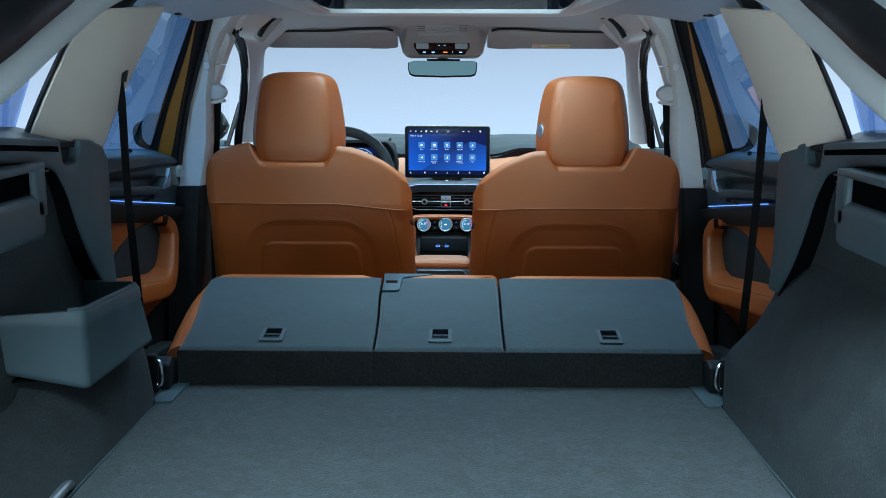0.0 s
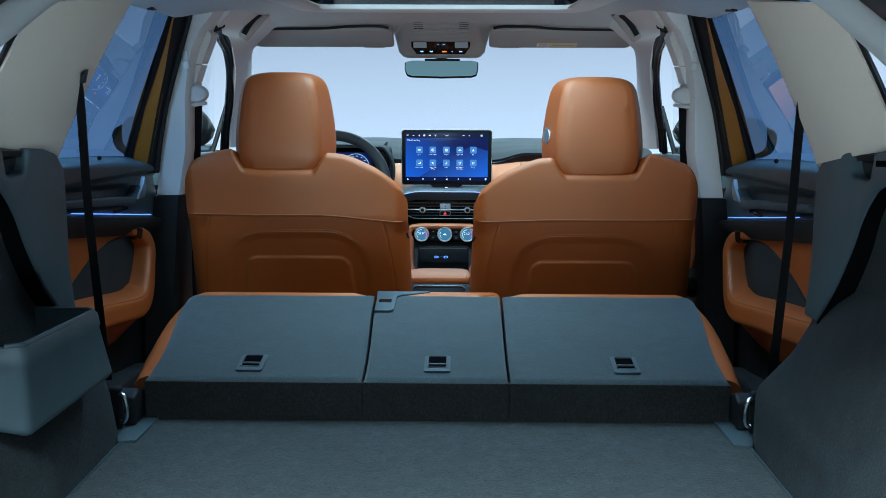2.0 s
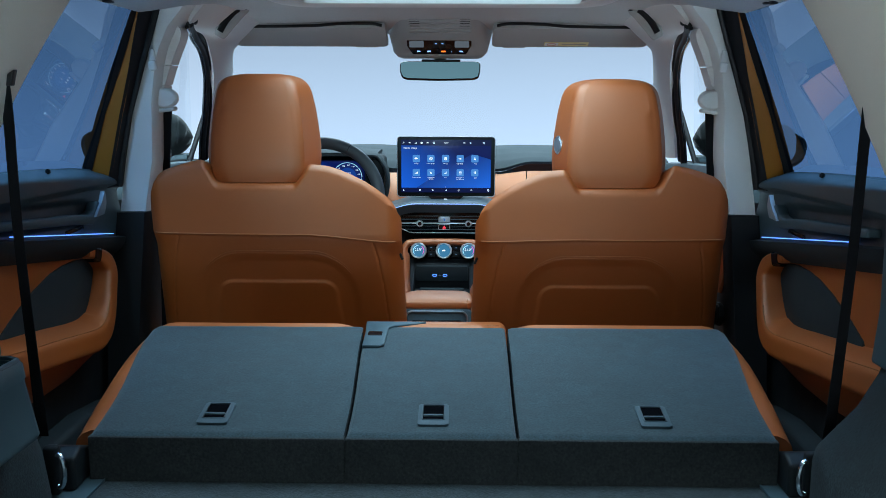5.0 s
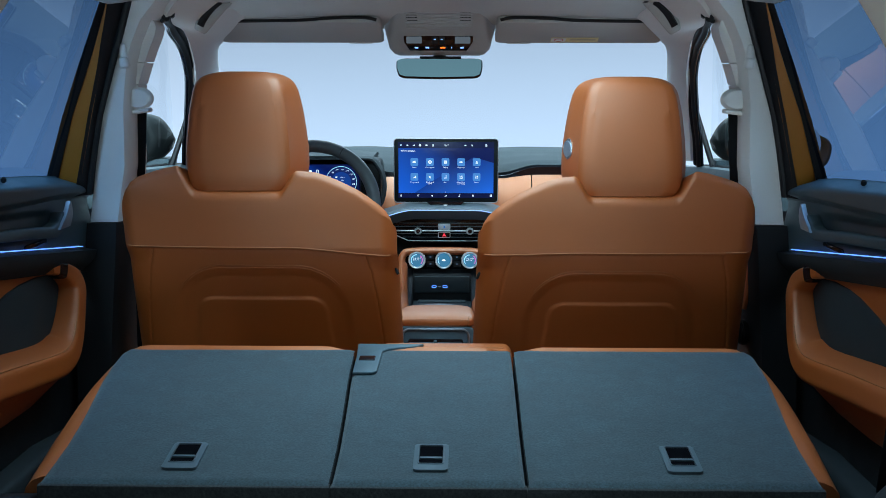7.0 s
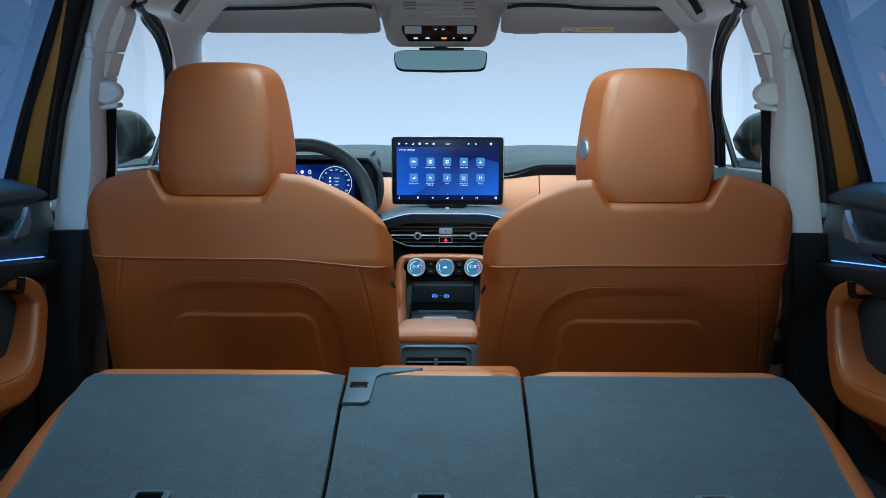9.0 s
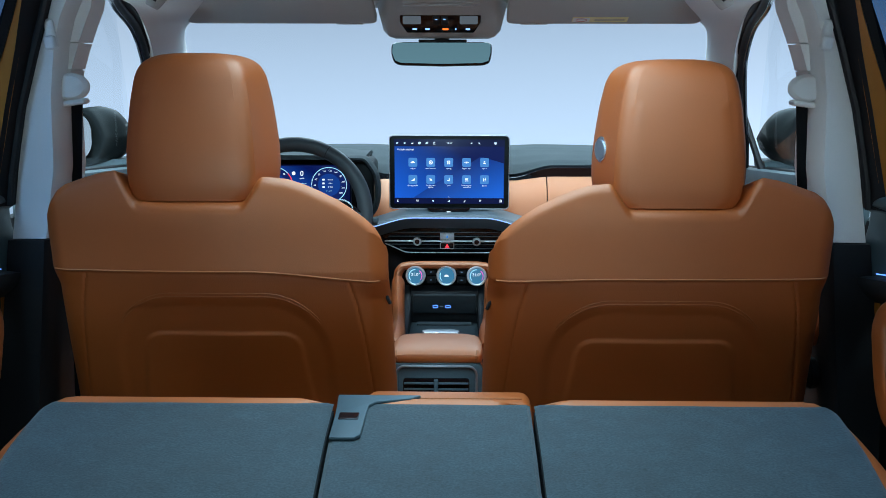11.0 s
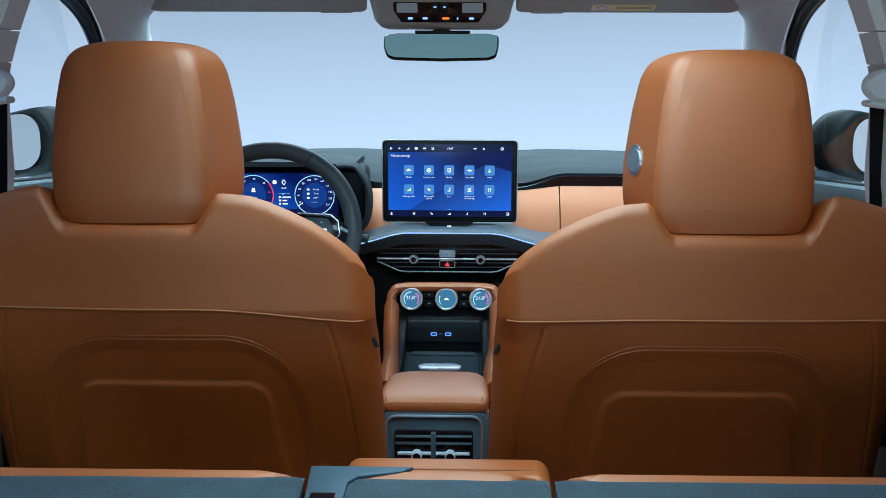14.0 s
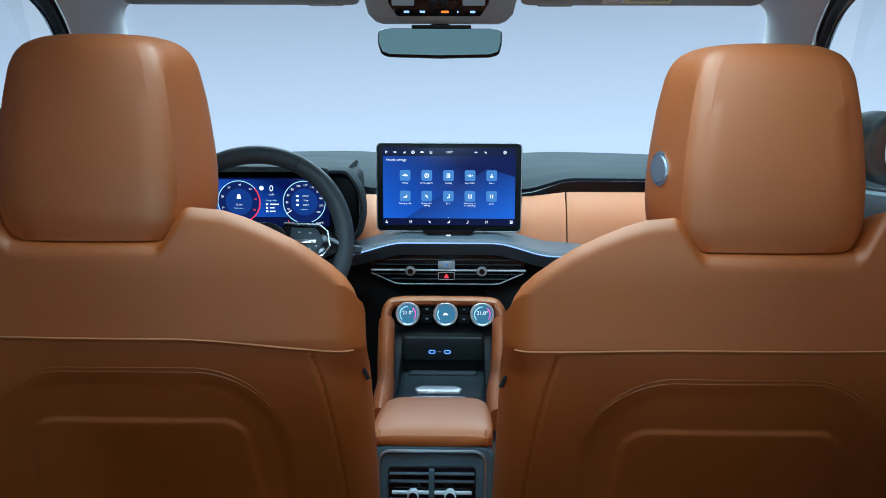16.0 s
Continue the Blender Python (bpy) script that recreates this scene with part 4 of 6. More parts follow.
def door_top(y):
    return interp(y, (1.86, 2.10, 2.32, 2.45, 2.60, 2.70, 2.745, 2.78, 2.80), (1.200, 1.187, 1.174, 1.165, 1.153, 1.141, 1.134, 1.126, 1.114))


def rear_door(s):
    root = thing("rear_door", "rear car door, slate upper panel and tan leather armrest, gold painted frame", "car door", (s * 0.80, 2.35, 0.45), "rear doors")
    X = lambda x: s * x + MID
    # upper panel: padded top roll over a crease, hollow below it
    y0, y1 = 1.86, 2.802
    def f(u, v):
        y = y0 + (y1 - y0) * u
        top = door_top(y)
        low = slope(y) - 0.006
        z = low + (top - low) * v
        crease = interp(y, (1.86, 2.13, 2.25, 2.43, 2.60, 2.745, 2.80), (1.136, 1.129, 1.125, 1.118, 1.112, 1.100, 1.093))
        d = z - crease
        x = 0.742
        x -= 0.014 * smooth(-0.004, 0.006, d) * smooth(2.80, 2.73, y)
        x += 0.006 * smooth(-0.06, -0.02, d) * smooth(-0.003, -0.008, d)
        x += 0.050 * smooth(0.80, 1.0, v) ** 2.2
        x += 0.040 * smooth(0.965, 1.0, u) ** 2
        # scoop behind the opener
        x += 0.016 * smooth(0.030, 0.012, abs(z - (1.060 + (2.60 - y) * 0.09))) * smooth(2.60, 2.54, y) * smooth(2.10, 2.2, y)
        return (X(x), y, z)
    up = part("upper_panel", sheet(f, lin(0, 0.60, 24) + lin(0.62, 0.95, 40) + lin(0.955, 1, 14), lin(0, 1, 70), 0.02), PLASTIC, root, "slate soft upper door panel")
    part("lock_pin", disc((X(0.752), 2.40, 1.165), (0, 0, 1), 0.005, 0.010, 12, 0.002), PLASTIC_D, up)
    # door opener
    hd = part("door_handle", prism([(2.615, 1.070), (2.606, 1.054), (2.545, 1.038), (2.44, 1.053), (2.10, 1.090), (2.10, 1.106), (2.42, 1.076), (2.53, 1.062), (2.56, 1.066), (2.585, 1.085)], "x", X(0.722), X(0.748), 0.005, 3), PLASTIC, root, "slate door pull")
    part("handle_blade", loft([[(X(xx), y, z) for xx, y, z in ((0.717, ya, z), (0.717, yb, z), (0.726, yb, z), (0.726, ya, z))] for z, ya, yb in ((1.054, 2.548, 2.598), (1.064, 2.562, 2.608), (1.076, 2.580, 2.615), (1.088, 2.594, 2.614), (1.098, 2.602, 2.611), (1.102, 2.605, 2.609))]), SILVER, hd, "satin silver opener blade")
    part("pull_slot", rbox(min(X(0.738), X(0.746)), max(X(0.738), X(0.746)), 2.44, 2.535, 1.030, 1.040, 0.003), GLOSS, hd, "dark slot under the pull")
    # light strip and ledge
    part("light_strip", tube([(X(0.7355), y, slope(y)) for y in lin(2.18, 2.700, 12)], 0.0010, 8), LED, root, "glowing blue light strip")
    part("ledge", sheet(lambda u, v: (X(0.738 + 0.026 * v * v), 1.86 + 0.955 * u, slope(1.86 + 0.955 * u) - 0.005 - 0.030 * v), lin(0, 1, 20), lin(0, 1, 6), 0.02), POCKET, root)
    # leather insert and map pocket
    part("leather_insert", prism([(1.86, 0.80), (2.50, 0.78), (2.60, 0.90), (2.64, slope(2.64) - 0.030), (2.60, slope(2.60) - 0.0225), (1.86, slope(1.86) - 0.0225)], "x", X(0.757), X(0.785), 0.004), LEATHER, root, "tan leather insert")
    part("pocket", prism([(2.12, 0.83), (2.58, 0.81), (2.65, 0.840), (2.685, 0.89), (2.67, 0.925), (2.63, 0.948), (2.575, 0.960), (2.505, 0.968), (2.44, 0.968), (2.385, 0.963), (2.31, 0.948), (2.235, 0.926), (2.16, 0.898)], "x", X(0.7525), X(0.765), 0.003), POCKET, root, "black map pocket")
    # armrest that turns up into the grab loop: along, height, half height, middle and half width across
    run = [(1.86, 0.893, 0.030, 0.745, 0.045), (2.00, 0.872, 0.029, 0.745, 0.045), (2.16, 0.848, 0.028, 0.745, 0.045), (2.26, 0.8345, 0.028, 0.745, 0.045), (2.36, 0.8195, 0.028, 0.745, 0.045), (2.45, 0.806, 0.028, 0.745, 0.045), (2.51, 0.801, 0.0285, 0.744, 0.044), (2.553, 0.810, 0.029, 0.741, 0.040), (2.580, 0.832, 0.027, 0.737, 0.034), (2.600, 0.858, 0.026, 0.735, 0.029), (2.617, 0.888, 0.025, 0.735, 0.026), (2.629, 0.918, 0.0245, 0.735, 0.024), (2.624, 0.940, 0.022, 0.737, 0.022), (2.604, 0.957, 0.018, 0.740, 0.020), (2.576, 0.970, 0.014, 0.744, 0.017), (2.548, 0.978, 0.011, 0.748, 0.014)]
    P = spline([(r[0], r[1], r[2]) for r in run], 6)
    Q = spline([(r[3], r[4], 0) for r in run], 6)
    def bow(i0, i1, grow):
        rings = []
        for i in range(i0, i1):
            a, b = P[max(i - 1, 0)], P[min(i + 1, len(P) - 1)]
            t = Vector((0, b.x - a.x, b.y - a.y)).normalized()
            n = Vector((0, -t.z, t.y))
            c = Vector((X(Q[i].x), P[i].x, P[i].y))
            row = []
            for k in range(40):
                g = k * math.tau / 40
                rr = (abs(math.cos(g)) ** 5 + abs(math.sin(g)) ** 5) ** (-1 / 5)
                w = (Q[i].y + grow) * rr * math.sin(g)
                rise = 0.35 * max(0.0, w + 0.7 * Q[i].y) * max(0.0, t.y) ** 3
                row.append(c + n * (P[i].z + grow) * rr * math.cos(g) + Vector((s * w, 0, rise)))
            rings.append(row)
        return loft(rings)
    part("armrest", bow(0, len(P), 0.0), LEATHER, root, "tan leather armrest turning up into a grab loop", sharp=60)
    part("loop_ring", bow(len(P) - 9, len(P) - 4, 0.0015), GLOSS, root, "gloss black ring at the grab handle")
    stitch = []
    for i in range(4, 54):
        a, b = P[i - 1], P[i + 1]
        t = Vector((0, b.x - a.x, b.y - a.y)).normalized()
        n = Vector((0, -t.z, t.y))
        stitch.append(Vector((X(Q[i].x - 0.88 * Q[i].y), P[i].x, P[i].y)) + n * P[i].z * 0.885)
    part("armrest_base", loft([[(X(0.716), y, z + 0.004), (X(0.785), y, z + 0.012), (X(0.785), y, z - 0.06 * k), (X(0.757), y, z - 0.055 * k), (X(0.722), y, z - 0.012 * k)] for y, z, k in ((1.87, 0.863, 1.6), (2.10, 0.829, 1.4), (2.30, 0.800, 1.2), (2.45, 0.779, 0.9), (2.53, 0.775, 0.4))]), LEATHER, root, "tan leather underside of the armrest")
    part("armrest_stitch", tube(stitch, 0.0011, 6), LEATHER_D, root)
    part("lower_panel", prism([(1.86, 0.42), (2.80, 0.42), (2.80, 0.985), (2.70, 0.975), (1.86, 1.09)], "x", X(0.786), X(0.81), 0.005), PLASTIC_D, root, "black lower door panel")
    part("door_pocket", prism([(1.95, 0.46), (2.66, 0.46), (2.68, 0.61), (2.50, 0.635), (1.95, 0.64)], "x", X(0.735), X(0.79), 0.012, 3), POCKET, root, "slate door bin")
    # painted window frame and its seals, leaning in towards the roof
    def edge(z, ks):
        return interp(z, (1.10, 1.147, 1.265, 1.36, 1.412, 1.53), ks)
    SEAL = (0.722, 0.716, 0.691, 0.662, 0.645, 0.608)
    GIN = (0.742, 0.731, 0.704, 0.680, 0.669, 0.642)
    GOUT = (0.786, 0.774, 0.739, 0.702, 0.683, 0.645)
    GLS = (0.806, 0.791, 0.752, 0.716, 0.695, 0.648)
    zs = [1.10, 1.147, 1.20, 1.265, 1.31, 1.36, 1.412, 1.47, 1.525]
    def strip(A, ya, B, yb, deep):
        return loft([[(X(edge(z, A)), ya, z), (X(edge(z, B)), yb, z), (X(edge(z, B) + 0.004), yb + deep, z), (X(edge(z, A) + 0.004), ya + deep, z)] for z in zs])
    part("window_post", strip([g - 0.003 for g in GIN], 2.703, GOUT, 2.699, 0.04), GOLD, root, "mustard gold painted window post")
    part("post_seal", strip(SEAL, 2.738, [g + 0.001 for g in GIN], 2.692, 0.03), RUBBER, root, "thick black door seal")
    part("seal_bead", tube([(X(edge(z, SEAL) + 0.004), 2.728, z) for z in zs], 0.007, 8, up=(0, 1, 0)), RUBBER, root, "rounded seal bead")
    part("glass_seal", strip([g - 0.001 for g in GOUT], 2.694, GLS, 2.680, 0.03), RUBBER, root, "black glass channel")
    part("top_frame", tube([(X(p[0]), p[1], p[2]) for p in spline([(0.632, 2.76, 1.545), (0.618, 2.45, 1.556), (0.61, 2.15, 1.545), (0.64, 1.95, 1.44), (0.70, 1.87, 1.28), (0.755, 1.84, 1.18)], 8)], 0.016, 8), RUBBER, root, "black seal round the window opening")
    g = sheet(lambda u, v: (X(0.800 - 0.155 * v), 1.84 + (0.845 + 0.01 * v) * u + 0.18 * v * (1 - u), 1.10 + 0.45 * v), lin(0, 1, 6), lin(0, 1, 6))
    part("window_pane", g, PRIVACY, root, "dark blue tinted glass")
    return root


for s in (-1, 1):
    rear_door(s)


def front_door(s):
    root = thing("front_door", "front car door with slate top rail and tan leather lower part", "car door", (s * 0.80, 3.3, 0.45), "front doors")
    X = lambda x: s * x + MID
    rail = lambda y: interp(y, (2.88, 3.10, 3.50, 3.75), (1.130, 1.121, 1.096, 1.075))
    part("top_rail", loft([[(X(xx), y, rail(y) + z) for xx, z in ((0.730, -0.08), (0.724, -0.026), (0.732, -0.004), (0.748, 0.0), (0.79, -0.012), (0.79, -0.08))] for y in (2.88, 3.0, 3.1, 3.3, 3.5, 3.75)]), PLASTIC, root, "slate top rail")
    part("glass_channel", tube([(X(0.772), y, rail(y) - 0.004) for y in (2.88, 3.1, 3.5, 3.7)], 0.008, 8), RUBBER, root, "black glass channel")
    part("leather_insert", prism([(2.90, 0.62), (3.7, 0.62), (3.7, 0.94), (2.90, 0.99)], "x", X(0.745), X(0.785), 0.01), LEATHER, root, "tan leather insert")
    part("light_strip", tube([(X(0.735), 2.92, 1.0), (X(0.735), 3.6, 0.95)], 0.003, 8), LED, root, "glowing blue light strip")
    part("inner_shell", rbox(min(X(0.785), X(0.81)), max(X(0.785), X(0.81)), 2.87, 3.85, 0.42, 1.060, 0.006), PLASTIC_D, root)
    return root


for s in (-1, 1):
    front_door(s)


# ---- outside mirrors ----
def outside_mirror(s):
    root = thing("wing_mirror", "gloss dark wing mirror on the front door", "wing mirror", (s * 0.92, 3.45, 1.06), "wing mirrors")
    X = lambda x: s * x + MID
    c = Vector((0.942, 3.46, 1.160))
    def shape(k, w, h, inward):
        """Rear outline: tall beside the car, tapering outwards, with a slanting inboard corner."""
        pts = spline([(-0.160, 0.008, 0), (-0.140, 0.052, 0), (-0.110, 0.078, 0), (-0.06, 0.074, 0), (0.06, 0.044, 0), (0.135, 0.018, 0), (0.158, -0.002, 0), (0.160, -0.030, 0), (0.145, -0.062, 0), (0.10, -0.080, 0), (0.02, -0.076, 0), (-0.07, -0.064, 0), (-0.125, -0.046, 0), (-0.152, -0.018, 0)], 4)
        return [(X(c.x + p.x * w * (1 + inward * (p.x < 0))), c.y + k + 0.25 * p.x, c.z + p.y * h) for p in pts]
    rings = [shape(*r) for r in ((0.012, 0.86, 0.80, -0.12), (0.0, 0.90, 0.86, -0.10), (-0.004, 0.95, 0.93, -0.06), (0.004, 1.0, 1.0, 0.0), (0.03, 1.01, 1.02, 0.14), (0.06, 0.96, 0.96, 0.24), (0.085, 0.88, 0.86, 0.26), (0.11, 0.75, 0.74, 0.22), (0.135, 0.48, 0.52, 0.1), (0.145, 0.15, 0.2, 0.0))]
    part("housing", loft(rings), SHELL, root, "gloss black mirror shell, its lower band standing in for a dark reflection", sharp=80)
    face = [(c.x + x, c.z - 0.002 + z - 0.10 * x) for x, z in rrect(0.010, 0.004, 0.224, 0.116, 0.046, 6)]
    bm = loft([[(X(x), c.y - 0.006 + 0.25 * (x - c.x), z) for x, z in face], [(X(x), c.y + 0.014 + 0.25 * (x - c.x), z) for x, z in face]])
    part("mirror_glass", bm, WING, root, "silvered mirror glass")
    part("stalk", loft([[(X(x), y, z) for x, y in ((a, 3.45), (b, 3.45), (b, 3.54), (a, 3.54))] for a, b, z in ((0.765, 0.90, 1.115), (0.77, 0.87, 1.09), (0.765, 0.825, 1.07), (0.76, 0.80, 1.045))]), PLASTIC, root, "slate mirror foot")
    return root


for s in (-1, 1):
    outside_mirror(s)


# ---- belts ----
def belt(name, line, w, label, anchor=None):
    root = thing(name, label, "seat belt", line[-1], "seat belts")
    P = spline(line, 10)
    rings = []
    for i, p in enumerate(P):
        k = i / (len(P) - 1)
        ww = w * (1 - 0.15 * math.sin(k * 3.1))
        rings.append([p + Vector(d) for d in ((-ww, -0.001, 0), (ww, -0.001, 0), (ww, 0.001, 0), (-ww, 0.001, 0))])
    part("webbing", loft(rings), WEBBING, root, sharp=60)
    if anchor:
        c = Vector(line[0])
        part("belt_slot", prism([(-0.012, -0.004), (0.009, -0.004), (0.009, 0.006), (0.0, 0.008), (-0.016 * anchor - 0.002, 0.020)] if anchor < 0 else [(-0.009, -0.004), (0.012, -0.004), (0.018, 0.020), (0.0, 0.008), (-0.009, 0.006)], "y", -0.004, 0.010, 0.0015, 2, Matrix.Translation(c)), PLASTIC_D, root, "black belt outlet")


belt("rear_seat_belt", [(-0.6205, 1.925, 1.339), (-0.6170, 1.925, 1.29), (-0.6145, 1.925, 1.12), (-0.6055, 1.925, 0.94), (-0.600, 1.93, 0.80)], 0.0088, "black rear seat belt hanging from the pillar", 1)
belt("rear_seat_belt", [(0.6300, 1.925, 1.328), (0.6270, 1.925, 1.26), (0.6235, 1.925, 1.12), (0.6150, 1.925, 0.95), (0.608, 1.93, 0.80)], 0.0088, "black rear seat belt hanging from the pillar", -1)
for s in (-1, 1):
    belt("front_seat_belt", [(s * 0.632 + MID, 2.815, 1.275), (s * 0.640 + MID, 2.815, 1.15), (s * 0.655 + MID, 2.815, 0.95), (s * 0.66 + MID, 2.81, 0.60)], 0.010, "dark front seat belt running down the pillar")


# ---- boot fittings ----
def storage_bin():
    root = thing("storage_bin", "slate plastic storage bin fixed to the boot side", "storage bin", (-0.66, 1.62, 0.88))
    # corner by corner: rim and foot of the wall
    RIM = [(-0.80, 1.40, 0.985), (-0.556, 1.4485, 0.995), (-0.543, 1.4515, 0.9955), (-0.5375, 1.455, 0.9955), (-0.535, 1.461, 0.995), (-0.5352, 1.474, 0.994), (-0.551, 1.755, 0.970), (-0.554, 1.766, 0.969), (-0.566, 1.774, 0.969), (-0.80, 1.79, 0.969)]
    FOOT = [(-0.80, 1.405, 0.940), (-0.556, 1.451, 0.8735), (-0.543, 1.4545, 0.8695), (-0.538, 1.458, 0.8685), (-0.5345, 1.464, 0.868), (-0.534, 1.478, 0.868), (-0.523, 1.742, 0.865), (-0.526, 1.754, 0.865), (-0.540, 1.763, 0.866), (-0.80, 1.78, 0.866)]
    def ringat(v, g, dz=0.0):
        """Outline at share v of the height, drawn in by g."""
        pts = []
        for a, b in zip(FOOT, RIM):
            p = Vector(a).lerp(Vector(b), v)
            d = Vector((-0.68 - p.x, 1.62 - p.y, 0)).normalized()
            pts.append(p + d * g * (p.x > -0.79) + Vector((0, 0, dz)))
        return pts
    shell = loft([ringat(0.0, 0.03, -0.004), ringat(0.0, 0.007), ringat(0.0, 0.001, 0.006), ringat(0.1, 0.0), ringat(0.76, 0.0), ringat(0.79, -0.003), ringat(0.96, -0.004), ringat(1.0, -0.001), ringat(1.0, 0.010), ringat(1.0, 0.014, -0.006), ringat(0.2, 0.018)])
    part("bin_shell", shell, PLASTIC, root, sharp=50)
    part("bin_lip", tube([p + Vector((0, 0, 0.001)) for p in ringat(1.0, 0.004)][1:], 0.0042, 8), PLASTIC, root, "rolled bin lip")
    # shade inside the bin is painted as a black floor
    part("bin_floor", prism([(p.x, p.y) for p in ringat(0.1, 0.02)], "z", 0.882, 0.886), SHADE_BLACK, root, "bin floor painted black as shade")


storage_bin()


def shelf_lever(s):
    root = thing("release_lever", "slate plastic backrest release lever under the shelf ledge", "lever", (s * 0.64, 1.3, 1.10), "release levers")
    a, b = sorted((s * 0.605, s * 0.66))
    y1 = 1.482 if s > 0 else 1.520
    part("frame_top", rbox(a, b, 1.10, y1, 1.205, 1.217, 0.004), PLASTIC, root)
    part("frame_post", rbox(a, b, y1 - 0.042, y1, 1.130, 1.212, 0.008, 3), PLASTIC, root)
    part("lever_grip", rbox(a, b, 1.10, y1 - 0.004, 1.098, 1.172, 0.016, 4), PLASTIC, root)
    # solid black block stands in for shade in the open gap
    part("lever_gap_shade", rbox(a + 0.01, b - 0.01, 1.10, y1 - 0.038, 1.170, 1.206, 0.002), SHADE_BLACK, root, "black block painted as the shade of the gap behind the lever")


for s in (-1, 1):
    shelf_lever(s)


def tie_down(s):
    root = thing("tie_down_eye", "chrome tie-down eye at the seat hinge", "tie-down eye", (s * 0.565, 1.885, 0.75), "tie-down eyes")
    loop = [(s * (0.560 + 0.010 * math.cos(a)), 1.885 + 0.004 * math.cos(a), 0.762 + 0.026 * math.sin(a)) for a in (k * math.tau / 24 for k in range(24))]
    part("chrome_loop", tube(loop, 0.004, 8, closed=True, up=(0, 1, 0)), CHROME, root)
    part("eye_base", rbox(s * 0.572 - 0.012, s * 0.572 + 0.012, 1.882, 1.90, 0.722, 0.80, 0.006, 3), PLASTIC_D, root)
    part("hinge_cover", prism([(1.90, 0.722), (1.985, 0.722), (1.985, 0.765), (1.93, 0.785), (1.90, 0.775)], "x", s * 0.542, s * 0.60, 0.006, 3), PLASTIC_D, root, "black hinge cover")


for s in (-1, 1):
    tie_down(s)


def low_hook():
    root = thing("bag_hook", "pale satin metal hook low on the boot side", "hook", (-0.56, 1.36, 0.73))
    part("hook_bar", tube(spline([(-0.560, 1.28, 0.725), (-0.556, 1.34, 0.733), (-0.556, 1.395, 0.735), (-0.560, 1.42, 0.726)], 6), 0.008, 10), SILVER, root)


low_hook()

# ---- dashboard ----
def pad_edge(x):
    """Height of the pad's front edge."""
    return 1.041 + 0.026 * smooth(0.17, 0.29, abs(x)) - 0.02 * smooth(0.5, 0.76, abs(x))


def dash_top_z(x, y):
    z = interp(y, (3.85, 3.87, 3.92, 4.0, 4.1, 4.27), (0.0, 0.35, 0.72, 0.95, 1.0, 0.85))
    return pad_edge(x) + (1.101 - 0.022 * (abs(x) / 0.76) ** 3 - pad_edge(x)) * z


VENTCHROME = mat("bright_chrome", (0.90, 0.92, 0.94), 0.26, metal=0.45, var=0.02, bump=0.0, rvar=0.03)


